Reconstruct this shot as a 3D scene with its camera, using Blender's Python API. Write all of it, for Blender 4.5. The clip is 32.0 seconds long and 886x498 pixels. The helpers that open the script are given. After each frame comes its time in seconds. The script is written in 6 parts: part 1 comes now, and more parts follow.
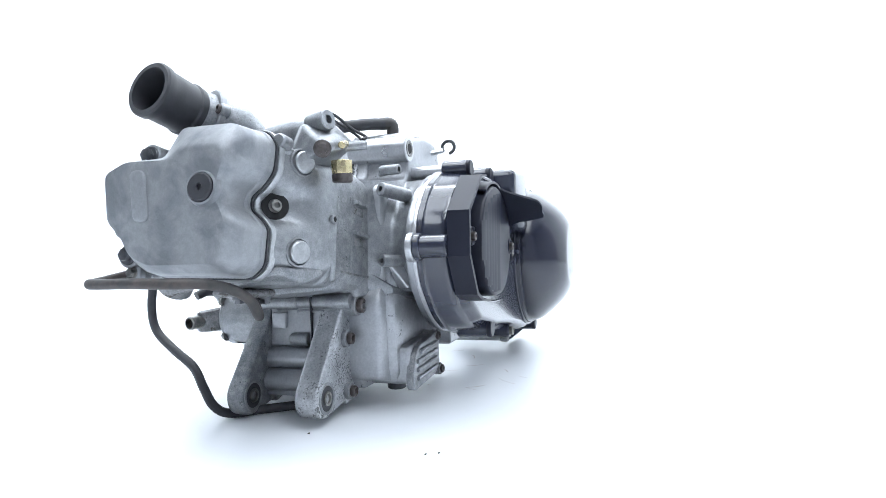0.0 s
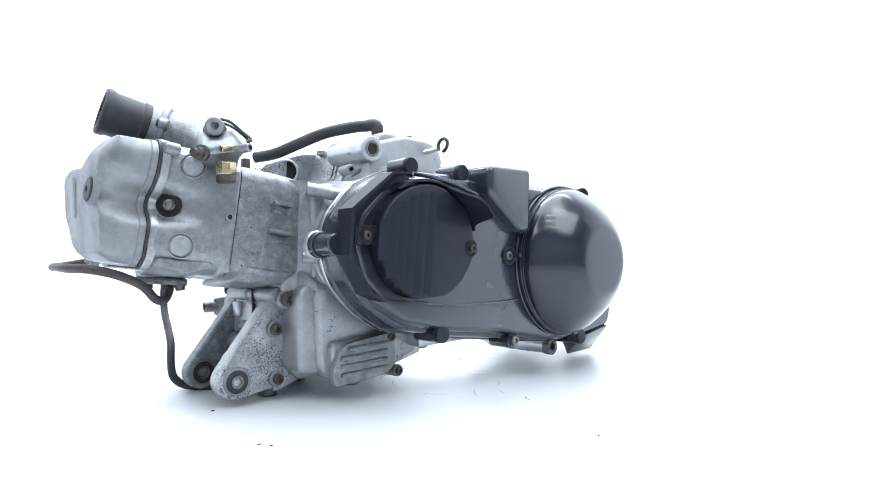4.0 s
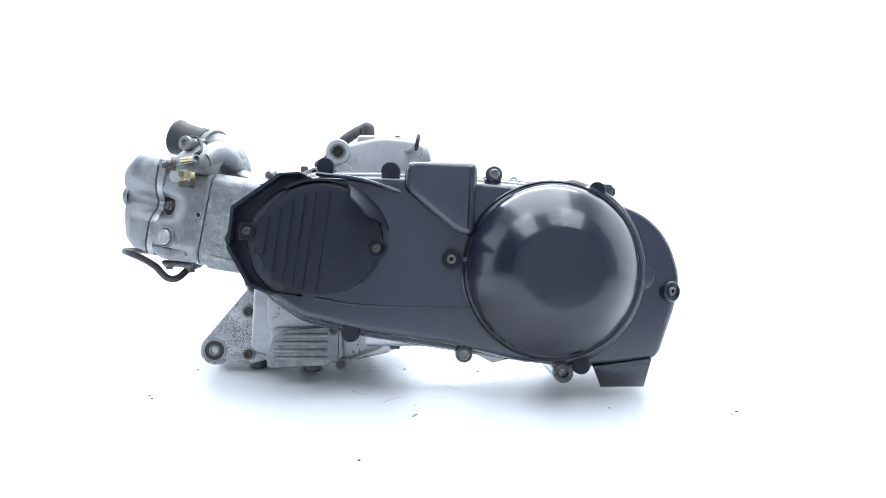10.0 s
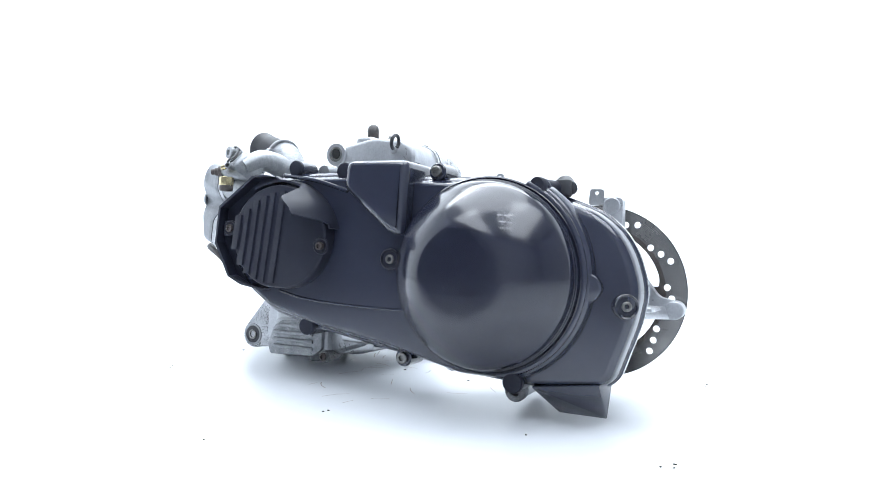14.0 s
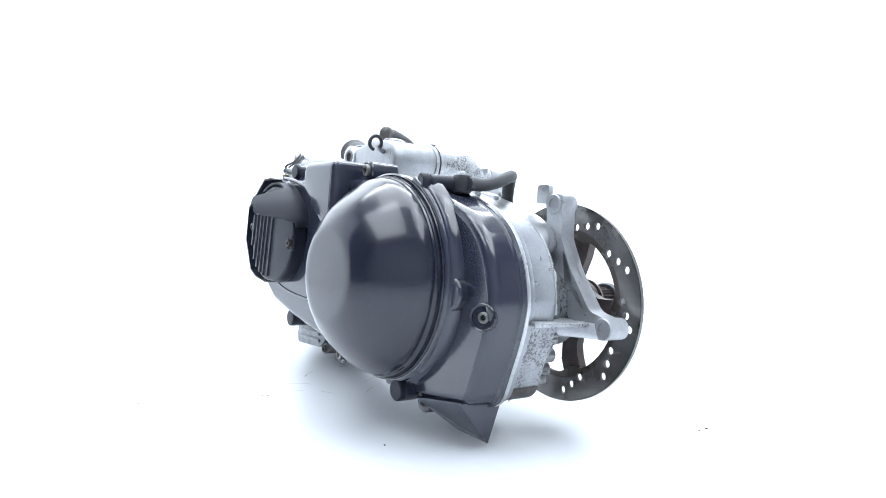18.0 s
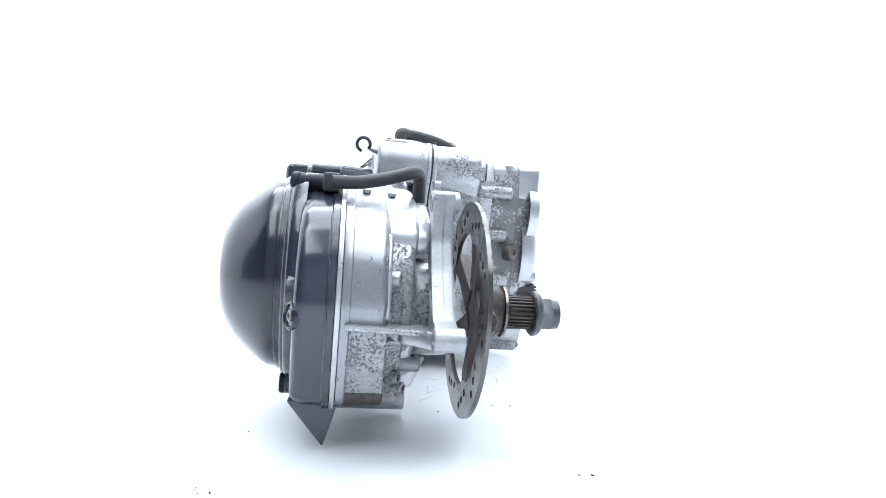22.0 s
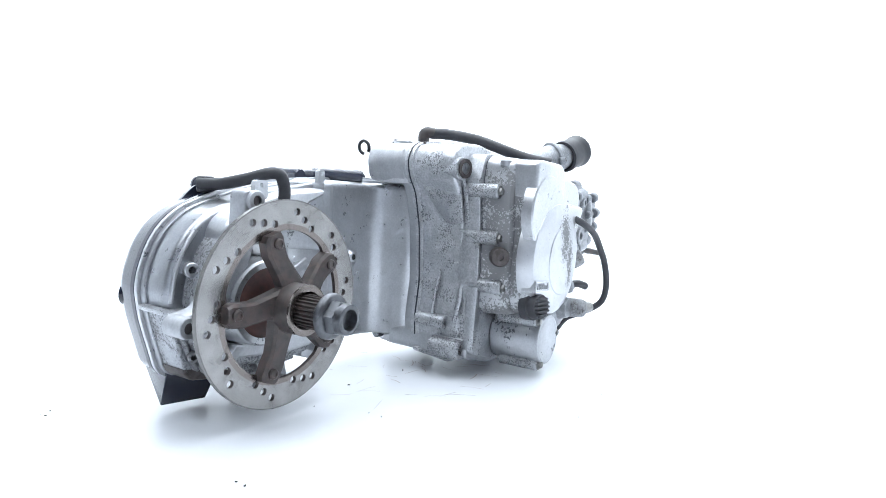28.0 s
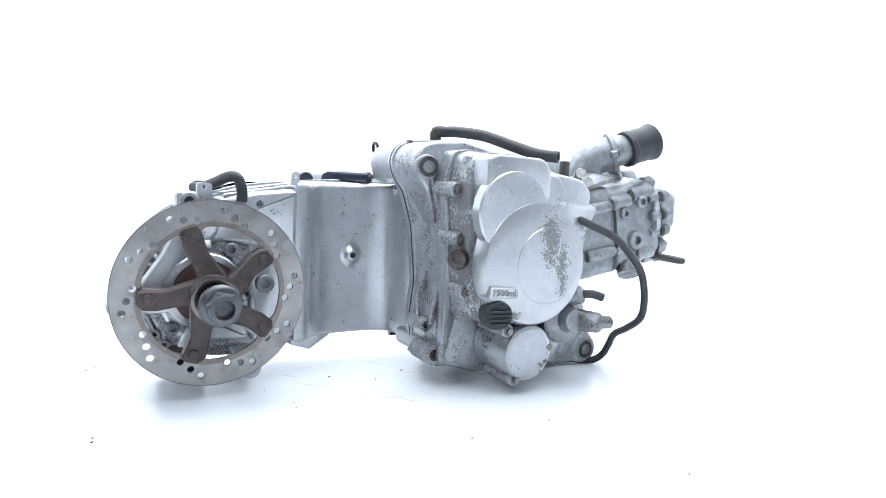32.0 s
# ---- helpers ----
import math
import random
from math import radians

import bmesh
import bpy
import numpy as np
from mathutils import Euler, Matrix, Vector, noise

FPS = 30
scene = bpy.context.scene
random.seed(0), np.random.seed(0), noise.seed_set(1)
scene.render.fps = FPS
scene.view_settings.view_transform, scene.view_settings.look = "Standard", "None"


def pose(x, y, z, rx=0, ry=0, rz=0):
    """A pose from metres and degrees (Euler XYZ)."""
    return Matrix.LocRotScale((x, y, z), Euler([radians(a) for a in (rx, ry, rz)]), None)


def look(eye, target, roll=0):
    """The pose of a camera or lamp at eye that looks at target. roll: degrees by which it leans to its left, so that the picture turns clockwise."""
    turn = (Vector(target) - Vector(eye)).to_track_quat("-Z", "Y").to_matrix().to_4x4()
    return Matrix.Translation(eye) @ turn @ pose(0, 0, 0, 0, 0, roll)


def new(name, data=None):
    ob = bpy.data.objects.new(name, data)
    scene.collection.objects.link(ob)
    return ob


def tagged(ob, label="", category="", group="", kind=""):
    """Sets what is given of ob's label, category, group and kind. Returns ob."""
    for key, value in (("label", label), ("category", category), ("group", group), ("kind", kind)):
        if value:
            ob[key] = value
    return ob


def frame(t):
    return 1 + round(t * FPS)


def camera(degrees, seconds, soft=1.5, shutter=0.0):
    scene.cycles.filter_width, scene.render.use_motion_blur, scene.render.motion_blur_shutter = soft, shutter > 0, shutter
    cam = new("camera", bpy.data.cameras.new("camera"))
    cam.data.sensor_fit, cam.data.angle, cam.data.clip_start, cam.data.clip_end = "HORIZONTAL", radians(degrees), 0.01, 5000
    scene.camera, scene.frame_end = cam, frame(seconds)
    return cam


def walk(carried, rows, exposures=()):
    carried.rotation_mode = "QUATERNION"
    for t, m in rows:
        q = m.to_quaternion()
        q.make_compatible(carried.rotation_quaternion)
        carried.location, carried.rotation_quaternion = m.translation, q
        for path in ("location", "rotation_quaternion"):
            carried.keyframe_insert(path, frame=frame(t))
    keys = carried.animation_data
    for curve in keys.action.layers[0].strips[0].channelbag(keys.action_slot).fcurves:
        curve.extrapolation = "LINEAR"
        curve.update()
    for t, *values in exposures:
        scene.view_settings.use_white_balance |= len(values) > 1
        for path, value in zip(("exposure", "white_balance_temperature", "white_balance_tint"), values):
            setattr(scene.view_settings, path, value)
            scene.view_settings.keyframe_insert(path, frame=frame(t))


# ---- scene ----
# A scooter engine turns on a white turntable before a still camera.

# the camera stands still
cam = camera(67.92, 32.0, soft=0.6)
EYE = Vector((0.0, -0.92, 0.2236))
AIM = EYE + Vector((math.sin(radians(3.427)) * math.cos(radians(3.227)),
                    math.cos(radians(3.427)) * math.cos(radians(3.227)),
                    -math.sin(radians(3.227))))
STAND = look(EYE, AIM, 0.817)
walk(cam, [(0.0, STAND), (32.0, STAND)], [(0.0, 0.0), (32.0, 0.0)])

# ---- light: a white photo studio, lamps overhead, unseen walls added for reflections ----
world = bpy.data.worlds.new("studio_air")
world.use_nodes = True
world.node_tree.nodes["Background"].inputs["Color"].default_value = (0.8, 0.9, 1.0, 1)
world.node_tree.nodes["Background"].inputs["Strength"].default_value = 0.3
scene.world = world


def soft_box(name, eye, target, sx, sy, watts, colour=(0.86, 0.93, 1.0)):
    lamp = bpy.data.lights.new(name, "AREA")
    lamp.shape, lamp.size, lamp.size_y, lamp.energy, lamp.color = "RECTANGLE", sx, sy, watts, colour
    ob = new(name, lamp)
    ob.matrix_world = look(eye, target)
    return tagged(ob, "white soft area light", "lamp")


soft_box("overhead_soft_box", (0.0, 0.25, 2.1), (0, 0.1, 0), 1.8, 1.6, 40)
for side in (-1, 1):
    strip = soft_box("ceiling_strip_light", (0, 0, 2.3), (0, 0.001, 0), 1.0, 1.9, 30)
    strip.matrix_world = pose(1.05 * side, -1.15, 2.3)
    tagged(strip, "long white ceiling strip light", "lamp")
for k in range(3):
    tube_light = soft_box("ceiling_tube_light", (0, 0, 2.25), (0, 0.001, 0), 0.55, 0.035, 3)
    tube_light.matrix_world = pose(0.35, -0.75 - 0.40 * k, 2.25)
    tagged(tube_light, "thin white ceiling tube light", "lamp")
# unseen fill lamp, added to whiten the backdrop
soft_box("backdrop_light", (0.0, 1.1, 2.2), (0, 2.1, 0.7), 2.6, 0.5, 80)

# ---- materials ----


def shader(name):
    m = bpy.data.materials.new(name)
    m.use_nodes = True
    nt = m.node_tree
    return m, nt, nt.nodes["Principled BSDF"]


def node(nt, kind, **values):
    n = nt.nodes.new(kind)
    for k, v in values.items():
        n.inputs[k].default_value = v
    return n


def noise_tex(nt, coord, scale, detail=4.0, rough=0.55, distort=0.0):
    n = node(nt, "ShaderNodeTexNoise", Scale=scale, Detail=detail, Roughness=rough, Distortion=distort)
    nt.links.new(coord, n.inputs["Vector"])
    return n.outputs["Fac"]


def ramp(nt, fac, lo, hi, a=0.0, b=1.0):
    n = node(nt, "ShaderNodeMapRange", **{"From Min": lo, "From Max": hi, "To Min": a, "To Max": b})
    nt.links.new(fac, n.inputs["Value"])
    return n.outputs["Result"]


def maths(nt, op, a, b):
    n = nt.nodes.new("ShaderNodeMath")
    n.operation = op
    for i, v in enumerate((a, b)):
        if isinstance(v, float):
            n.inputs[i].default_value = v
        else:
            nt.links.new(v, n.inputs[i])
    return n.outputs[0]


def mixcol(nt, fac, a, b):
    n = nt.nodes.new("ShaderNodeMix")
    n.data_type = "RGBA"
    nt.links.new(fac, n.inputs[0])
    for i, v in ((6, a), (7, b)):
        if isinstance(v, tuple):
            n.inputs[i].default_value = (*v, 1)
        else:
            nt.links.new(v, n.inputs[i])
    return n.outputs[2]


def surface(name, base, rough, metal=0.0, stain=None, stain_amount=(0.45, 0.7), stain_scale=20.0,
            chip=None, chip_area=(0.5, 0.6), chip_scale=180.0, chip_cut=(0.52, 0.56), grain=400.0, relief=0.1,
            mottle=0.12, coat=0.0, rough_var=0.12, patches=(), patch_gain=1.05, speck=0.0, spec=0.5):
    """A worn surface: mottled base, soft stains at hand size, sharp chips at grain size, fine relief."""
    m, nt, b = shader(name)
    co = nt.nodes.new("ShaderNodeTexCoord").outputs["Object"]
    big = noise_tex(nt, co, stain_scale, 5.0, 0.6, 0.4)
    fine = noise_tex(nt, co, grain, 4.0, 0.6)
    mid = noise_tex(nt, co, grain * 0.2, 3.0)
    dark = tuple(c * (1 - mottle) for c in base)
    light = tuple(min(1.0, c * (1 + mottle)) for c in base)
    col = mixcol(nt, ramp(nt, mid, 0.3, 0.7), dark, light)
    rgh = ramp(nt, mid, 0.3, 0.7, rough - rough_var * 0.5, rough + rough_var * 0.5)
    if stain:
        col = mixcol(nt, ramp(nt, big, *stain_amount), col, stain)
    if speck:
        grey = nt.nodes.new("ShaderNodeMix")
        grey.data_type, grey.blend_type = "RGBA", "MULTIPLY"
        grey.inputs[0].default_value = 1.0
        nt.links.new(col, grey.inputs[6])
        nt.links.new(ramp(nt, fine, 0.32, 0.68, 1 - speck, 1 + speck), grey.inputs[7])
        col = grey.outputs[2]
    height = fine
    if chip:
        area = ramp(nt, noise_tex(nt, co, stain_scale * 1.3, 6.0, 0.62, 0.3), *chip_area)
        for (px, py, pz), (sx, sy, sz) in patches:
            mp = node(nt, "ShaderNodeMapping", Location=(-px / sx, -py / sy, -pz / sz), Scale=(1 / sx, 1 / sy, 1 / sz))
            nt.links.new(co, mp.inputs["Vector"])
            far = nt.nodes.new("ShaderNodeVectorMath")
            far.operation = "LENGTH"
            nt.links.new(mp.outputs["Vector"], far.inputs[0])
            ragged = maths(nt, "ADD", far.outputs["Value"], maths(nt, "MULTIPLY", noise_tex(nt, co, 60.0, 8.0, 0.72), 2.0))
            area = maths(nt, "MAXIMUM", area, ramp(nt, ragged, 2.20, 1.20, 0.0, patch_gain))
        fleck = noise_tex(nt, co, chip_scale * 0.8, 8.0, 0.68)
        mask = ramp(nt, maths(nt, "ADD", fleck, maths(nt, "MULTIPLY", area, 0.16)), max(0.5, chip_cut[0]) + 0.150, max(0.5, chip_cut[0]) + 0.180)
        col = mixcol(nt, mask, col, chip)
        rgh = maths(nt, "MAXIMUM", rgh, maths(nt, "MULTIPLY", mask, 0.75))
        keep = maths(nt, "SUBTRACT", 1.0, mask)
        nt.links.new(maths(nt, "MULTIPLY", keep, float(metal)), b.inputs["Metallic"])
        height = maths(nt, "ADD", maths(nt, "MULTIPLY", fine, 0.4), keep)
    else:
        b.inputs["Metallic"].default_value = metal
    nt.links.new(col, b.inputs["Base Color"])
    nt.links.new(rgh, b.inputs["Roughness"])
    b.inputs["Coat Weight"].default_value = coat
    b.inputs["Specular IOR Level"].default_value = spec
    b.inputs["Coat Roughness"].default_value = 0.035
    if relief:
        bump = node(nt, "ShaderNodeBump", Strength=relief, Distance=0.0006)
        nt.links.new(height, bump.inputs["Height"])
        nt.links.new(bump.outputs["Normal"], b.inputs["Normal"])
    return m


SILVER = surface("silver_paint", (0.53, 0.54, 0.56), 0.33, 0.82, (0.46, 0.47, 0.49), chip=(0.13, 0.13, 0.138),
                 chip_area=(0.60, 0.64), chip_scale=330, chip_cut=(0.55, 0.58), relief=0.22, mottle=0.07, speck=0.08)
CHIPPED = surface("chipped_silver_paint", (0.43, 0.44, 0.46), 0.34, 0.84, (0.34, 0.35, 0.37), chip=(0.115, 0.115, 0.123),
                  chip_area=(0.47, 0.56), chip_scale=260, chip_cut=(0.53, 0.56), relief=0.25, mottle=0.08, speck=0.08)
# the silver paint again, darkened for parts that catch too much light
GREYED = surface("dimmed_silver_paint", (0.42, 0.43, 0.45), 0.48, 0.8, (0.34, 0.35, 0.37), chip=(0.13, 0.13, 0.138),
                 chip_area=(0.60, 0.64), chip_scale=330, chip_cut=(0.55, 0.58), relief=0.18, mottle=0.10, speck=0.08)
REARWORN = surface("rear_worn_silver_paint", (0.32, 0.33, 0.35), 0.32, 0.88, (0.35, 0.36, 0.38), chip=(0.125, 0.125, 0.133),
                   chip_area=(0.60, 0.66), chip_scale=300, chip_cut=(0.575, 0.60), relief=0.22, mottle=0.08, speck=0.07,
                   patches=(((0.330, -0.068, 0.135), (0.04, 0.03, 0.05)),), patch_gain=0.75)
SCABBY = surface("flaking_silver_paint", (0.37, 0.38, 0.40), 0.40, 0.80, (0.31, 0.32, 0.34), chip=(0.17, 0.17, 0.178),
                 chip_area=(0.34, 0.50), chip_scale=420, chip_cut=(0.50, 0.55), relief=0.6, mottle=0.18, speck=0.16)
WEATHERED = surface("weathered_silver_paint", (0.47, 0.48, 0.50), 0.40, 0.80, (0.33, 0.34, 0.36), chip=(0.15, 0.152, 0.16), chip_area=(0.45, 0.60), chip_scale=520,
                    chip_cut=(0.51, 0.55), relief=0.55, mottle=0.16, speck=0.2)
PITTED = surface("pitted_silver_paint", (0.43, 0.44, 0.46), 0.42, 0.80, (0.29, 0.30, 0.32), chip=(0.15, 0.152, 0.16),
                 chip_area=(0.36, 0.54), chip_scale=620, chip_cut=(0.50, 0.55), relief=0.5, mottle=0.14, speck=0.17)
FLAKED = surface("flaked_cover_paint", (0.50, 0.51, 0.53), 0.38, 0.84, (0.40, 0.41, 0.43), chip=(0.19, 0.19, 0.197),
                 chip_area=(0.56, 0.66), chip_scale=380, chip_cut=(0.42, 0.50), relief=0.6, mottle=0.08, speck=0.06,
                 patches=(((0.0, 0.14, 0.255), (0.034, 0.06, 0.040)), ((-0.004, 0.14, 0.185), (0.042, 0.08, 0.085)), ((-0.02, 0.15, 0.10), (0.03, 0.06, 0.02))), patch_gain=1.95)
STREAKED = surface("streaked_dome_paint", (0.50, 0.51, 0.53), 0.36, 0.86, (0.41, 0.42, 0.44), chip=(0.20, 0.20, 0.207),
                   chip_area=(0.66, 0.72), chip_scale=480, chip_cut=(0.40, 0.48), relief=0.3, mottle=0.05, speck=0.04,
                   patches=(((-0.100, 0.187, 0.205), (0.019, 0.10, 0.042)), ((-0.118, 0.187, 0.170), (0.012, 0.10, 0.04)), ((-0.05, 0.187, 0.112), (0.016, 0.10, 0.008))), patch_gain=1.9)
CAST = surface("raw_cast_aluminium", (0.305, 0.315, 0.33), 0.44, 0.78, (0.225, 0.235, 0.25), stain_amount=(0.42, 0.72),
               stain_scale=38, grain=700, relief=0.32, mottle=0.2, speck=0.13)
# dirty cast metal, which also colours the shade patches under the cylinder's ledges
CAST_DARK = surface("dirty_and_shaded_cast_aluminium", (0.30, 0.305, 0.315), 0.55, 0.6, (0.14, 0.14, 0.145), stain_amount=(0.38, 0.66),
                    stain_scale=40, chip=(0.10, 0.095, 0.09), chip_area=(0.45, 0.6), chip_scale=380, relief=0.7, mottle=0.25, speck=0.25)
RAWCAST = surface("rough_cast_aluminium", (0.31, 0.32, 0.335), 0.5, 0.72, (0.19, 0.20, 0.215), stain_amount=(0.40, 0.70), stain_scale=55,
                  chip=(0.12, 0.122, 0.13), chip_area=(0.50, 0.64), chip_scale=300, chip_cut=(0.54, 0.62), grain=600, relief=0.55, mottle=0.24, speck=0.22)
DULL = surface("dull_brushed_aluminium", (0.290, 0.300, 0.315), 0.52, 0.55, (0.20, 0.21, 0.23), stain_amount=(0.46, 0.60), stain_scale=24, grain=900, relief=0.12,
               mottle=0.10, speck=0.06)
ALLOY = surface("pale_machined_alloy", (0.42, 0.43, 0.445), 0.40, 0.75, (0.30, 0.31, 0.33), stain_scale=50, grain=600, relief=0.2, mottle=0.14, speck=0.1)
BRIGHT = surface("bright_machined_rim", (0.66, 0.67, 0.69), 0.36, 0.7, relief=0.05, mottle=0.06)
# blacks here are lifted towards blue, lens glare put into the base colour
BLACK = surface("semi_gloss_black_paint", (0.023, 0.0268, 0.045), 0.17, 0.0, grain=90, relief=0.0,
                mottle=0.05, coat=0.2, rough_var=0.03, spec=0.75)
GLOSS = surface("gloss_black_paint", (0.012, 0.014, 0.027), 0.20, 0.0, grain=60, relief=0.0, mottle=0.03, coat=0.22, rough_var=0.015, spec=0.58)
SATIN = surface("satin_black_plastic", (0.017, 0.019, 0.030), 0.42, 0.0, grain=160, relief=0.0,
                mottle=0.06, rough_var=0.03, spec=0.2)
RUBBER = surface("black_rubber", (0.030, 0.031, 0.037), 0.55, 0.0, (0.045, 0.045, 0.050), grain=350, relief=0.15, mottle=0.2)
PIPE = surface("weathered_black_steel", (0.05, 0.047, 0.047), 0.55, 0.2, (0.085, 0.07, 0.065), stain_scale=60, relief=0.2)


def turned_steel(name, base, centre):
    """Steel swept by brake pads: fine rings about centre, faint wear bands."""
    m, nt, b = shader(name)
    co = nt.nodes.new("ShaderNodeTexCoord").outputs["Object"]
    mp = node(nt, "ShaderNodeMapping", Location=(-centre[0], 0, -centre[1]))
    nt.links.new(co, mp.inputs["Vector"])
    rings = node(nt, "ShaderNodeTexWave", Scale=330.0, Distortion=0.6, Detail=2.0)
    rings.wave_type, rings.rings_direction = "RINGS", "Y"
    bands = node(nt, "ShaderNodeTexWave", Scale=170.0, Distortion=1.5, Detail=4.0)
    bands.wave_type, bands.rings_direction = "RINGS", "Y"
    for w in (rings, bands):
        nt.links.new(mp.outputs["Vector"], w.inputs["Vector"])
    blot = noise_tex(nt, co, 45.0, 4.0)
    tone = maths(nt, "ADD", maths(nt, "MULTIPLY", bands.outputs["Fac"], 0.05), maths(nt, "MULTIPLY", blot, 0.95))
    col = mixcol(nt, ramp(nt, tone, 0.3, 0.75), tuple(c * 0.74 for c in base), tuple(c * 1.12 for c in base))
    flat = node(nt, "ShaderNodeMapping", Scale=(1, 0, 1))
    nt.links.new(mp.outputs["Vector"], flat.inputs["Vector"])
    far = nt.nodes.new("ShaderNodeVectorMath")
    far.operation = "LENGTH"
    nt.links.new(flat.outputs["Vector"], far.inputs[0])
    edge = maths(nt, "ADD", far.outputs["Value"], maths(nt, "MULTIPLY", noise_tex(nt, co, 120.0, 4.0), 0.0016))
    col = mixcol(nt, ramp(nt, edge, 0.0846, 0.0836), col, tuple(c * f for c, f in zip(base, (0.62, 0.56, 0.53))))
    col = mixcol(nt, ramp(nt, edge, 0.1078, 0.1086), col, tuple(c * 0.5 for c in base))
    nt.links.new(col, b.inputs["Base Color"])
    nt.links.new(ramp(nt, tone, 0.3, 0.75, 0.30, 0.20), b.inputs["Roughness"])
    b.inputs["Metallic"].default_value = 0.95
    bump = node(nt, "ShaderNodeBump", Strength=0.003, Distance=0.0002)
    nt.links.new(rings.outputs["Fac"], bump.inputs["Height"])
    nt.links.new(bump.outputs["Normal"], b.inputs["Normal"])
    return m


STEEL = turned_steel("swept_disc_steel", (0.285, 0.278, 0.272), (0.264, 0.128))
RUST = surface("brown_rusted_steel", (0.060, 0.051, 0.049), 0.46, 0.45, (0.085, 0.062, 0.056), stain_scale=70, grain=500, relief=0.25,
               mottle=0.25)
BOLT = surface("rusty_bolt", (0.095, 0.084, 0.082), 0.45, 0.6, (0.060, 0.050, 0.047), stain_scale=150, relief=0.2, mottle=0.25)
ZINC = surface("zinc_bolt", (0.19, 0.19, 0.187), 0.38, 0.85, (0.30, 0.29, 0.27), stain_scale=160, relief=0.12, mottle=0.15)
DARKSTEEL = surface("dark_steel", (0.12, 0.125, 0.135), 0.38, 0.8, (0.07, 0.07, 0.075), stain_scale=80, relief=0.1)
BRASS = surface("yellow_brass", (0.58, 0.50, 0.30), 0.26, 0.95, (0.40, 0.33, 0.20), stain_scale=120, relief=0.06)
# near-black that paints the shade inside holes
VOID = surface("hole_shade_black", (0.012, 0.012, 0.013), 0.8, 0.0, relief=0.0, mottle=0.1)
SEAL = surface("red_brown_seal", (0.10, 0.045, 0.038), 0.55, 0.1, (0.05, 0.03, 0.028), stain_scale=60, relief=0.1)
WHITE = surface("white_table_paint", (0.77, 0.79, 0.82), 0.32, 0.0, (0.78, 0.80, 0.83), stain_scale=3, grain=200, relief=0.02,
                mottle=0.015, rough_var=0.05)
PAPER = surface("white_backdrop_paper", (0.86, 0.87, 0.88), 0.8, 0.0, stain_scale=1, grain=80, relief=0.02, mottle=0.01)
# tones of the added, unseen walls and ceiling, set for reflections
DIM = surface("unseen_wall_grey", (0.40, 0.41, 0.44), 0.8, 0.0, (0.37, 0.38, 0.41), stain_scale=1, grain=30, relief=0.05, mottle=0.08)
SHADE = surface("unseen_wall_dark_grey", (0.13, 0.135, 0.15), 0.8, 0.0, (0.10, 0.105, 0.12), stain_scale=1, grain=30, relief=0.05, mottle=0.08)
LID = surface("unseen_room_pale", (0.55, 0.56, 0.58), 0.85, 0.0, stain_scale=1, grain=30, relief=0.03, mottle=0.05)
GRIT = surface("dark_grit", (0.05, 0.045, 0.042), 0.8, 0.0, grain=900, relief=0.0, mottle=0.3)
SCUFF = surface("grey_scuff", (0.40, 0.41, 0.43), 0.6, 0.0, relief=0.0, mottle=0.1)
SCRAPE = surface("grey_scratch", (0.42, 0.38, 0.37), 0.7, 0.0, (0.5, 0.36, 0.33), stain_scale=60, relief=0.0, mottle=0.2)

# ---- shaping helpers ----
AXES = {"x": Matrix(((0, 0, 1), (1, 0, 0), (0, 1, 0))), "y": Matrix(((1, 0, 0), (0, 0, 1), (0, 1, 0))), "z": Matrix.Identity(3)}


def area2(poly):
    return sum(a[0] * b[1] - b[0] * a[1] for a, b in zip(poly, poly[1:] + poly[:1]))


def fillet(poly, r, n=4):
    """Rounds the corners of a plane outline."""
    out = []
    for i, p in enumerate(poly):
        p, a, b = Vector(p), Vector(poly[i - 1]), Vector(poly[(i + 1) % len(poly)])
        d = min(r, (a - p).length * 0.45, (b - p).length * 0.45)
        s, e = p + (a - p).normalized() * d, p + (b - p).normalized() * d
        for k in range(n + 1):
            t = k / n
            out.append(tuple(s * (1 - t) ** 2 + p * 2 * t * (1 - t) + e * t * t))
    return out


def inset(poly, d):
    """The outline moved inwards by d."""
    sign = 1 if area2(poly) > 0 else -1
    out = []
    for i, p in enumerate(poly):
        a, b = Vector(poly[i - 1]), Vector(poly[(i + 1) % len(poly)])
        p = Vector(p)
        u, v = (p - a), (b - p)
        if u.length < 1e-9 or v.length < 1e-9:
            out.append(tuple(p))
            continue
        n1, n2 = Vector((-u.y, u.x)).normalized(), Vector((-v.y, v.x)).normalized()
        m = n1 + n2
        m = m / max(0.35, m.dot(m) / 2) if m.length > 1e-6 else n1
        out.append(tuple(p + m * d * sign))
    return out


def circle2(cx, cy, r, n=32, ry=None, start=0.0):
    return [(cx + r * math.cos(start + 2 * math.pi * k / n), cy + (ry or r) * math.sin(start + 2 * math.pi * k / n)) for k in range(n)]


def ring_verts(bm, poly, h, axis, m=None):
    out = []
    for p in poly:
        v = AXES[axis] @ Vector((p[0], p[1], h))
        out.append(bm.verts.new(m @ v if m else v))
    return out


def skin(bm, rings, cap0=True, cap1=True):
    for a, b in zip(rings, rings[1:]):
        n = len(a)
        for i in range(n):
            bm.faces.new((a[i], a[(i + 1) % n], b[(i + 1) % n], b[i]))
    if cap0:
        bm.faces.new(rings[0])
    if cap1:
        bm.faces.new(rings[-1][::-1])


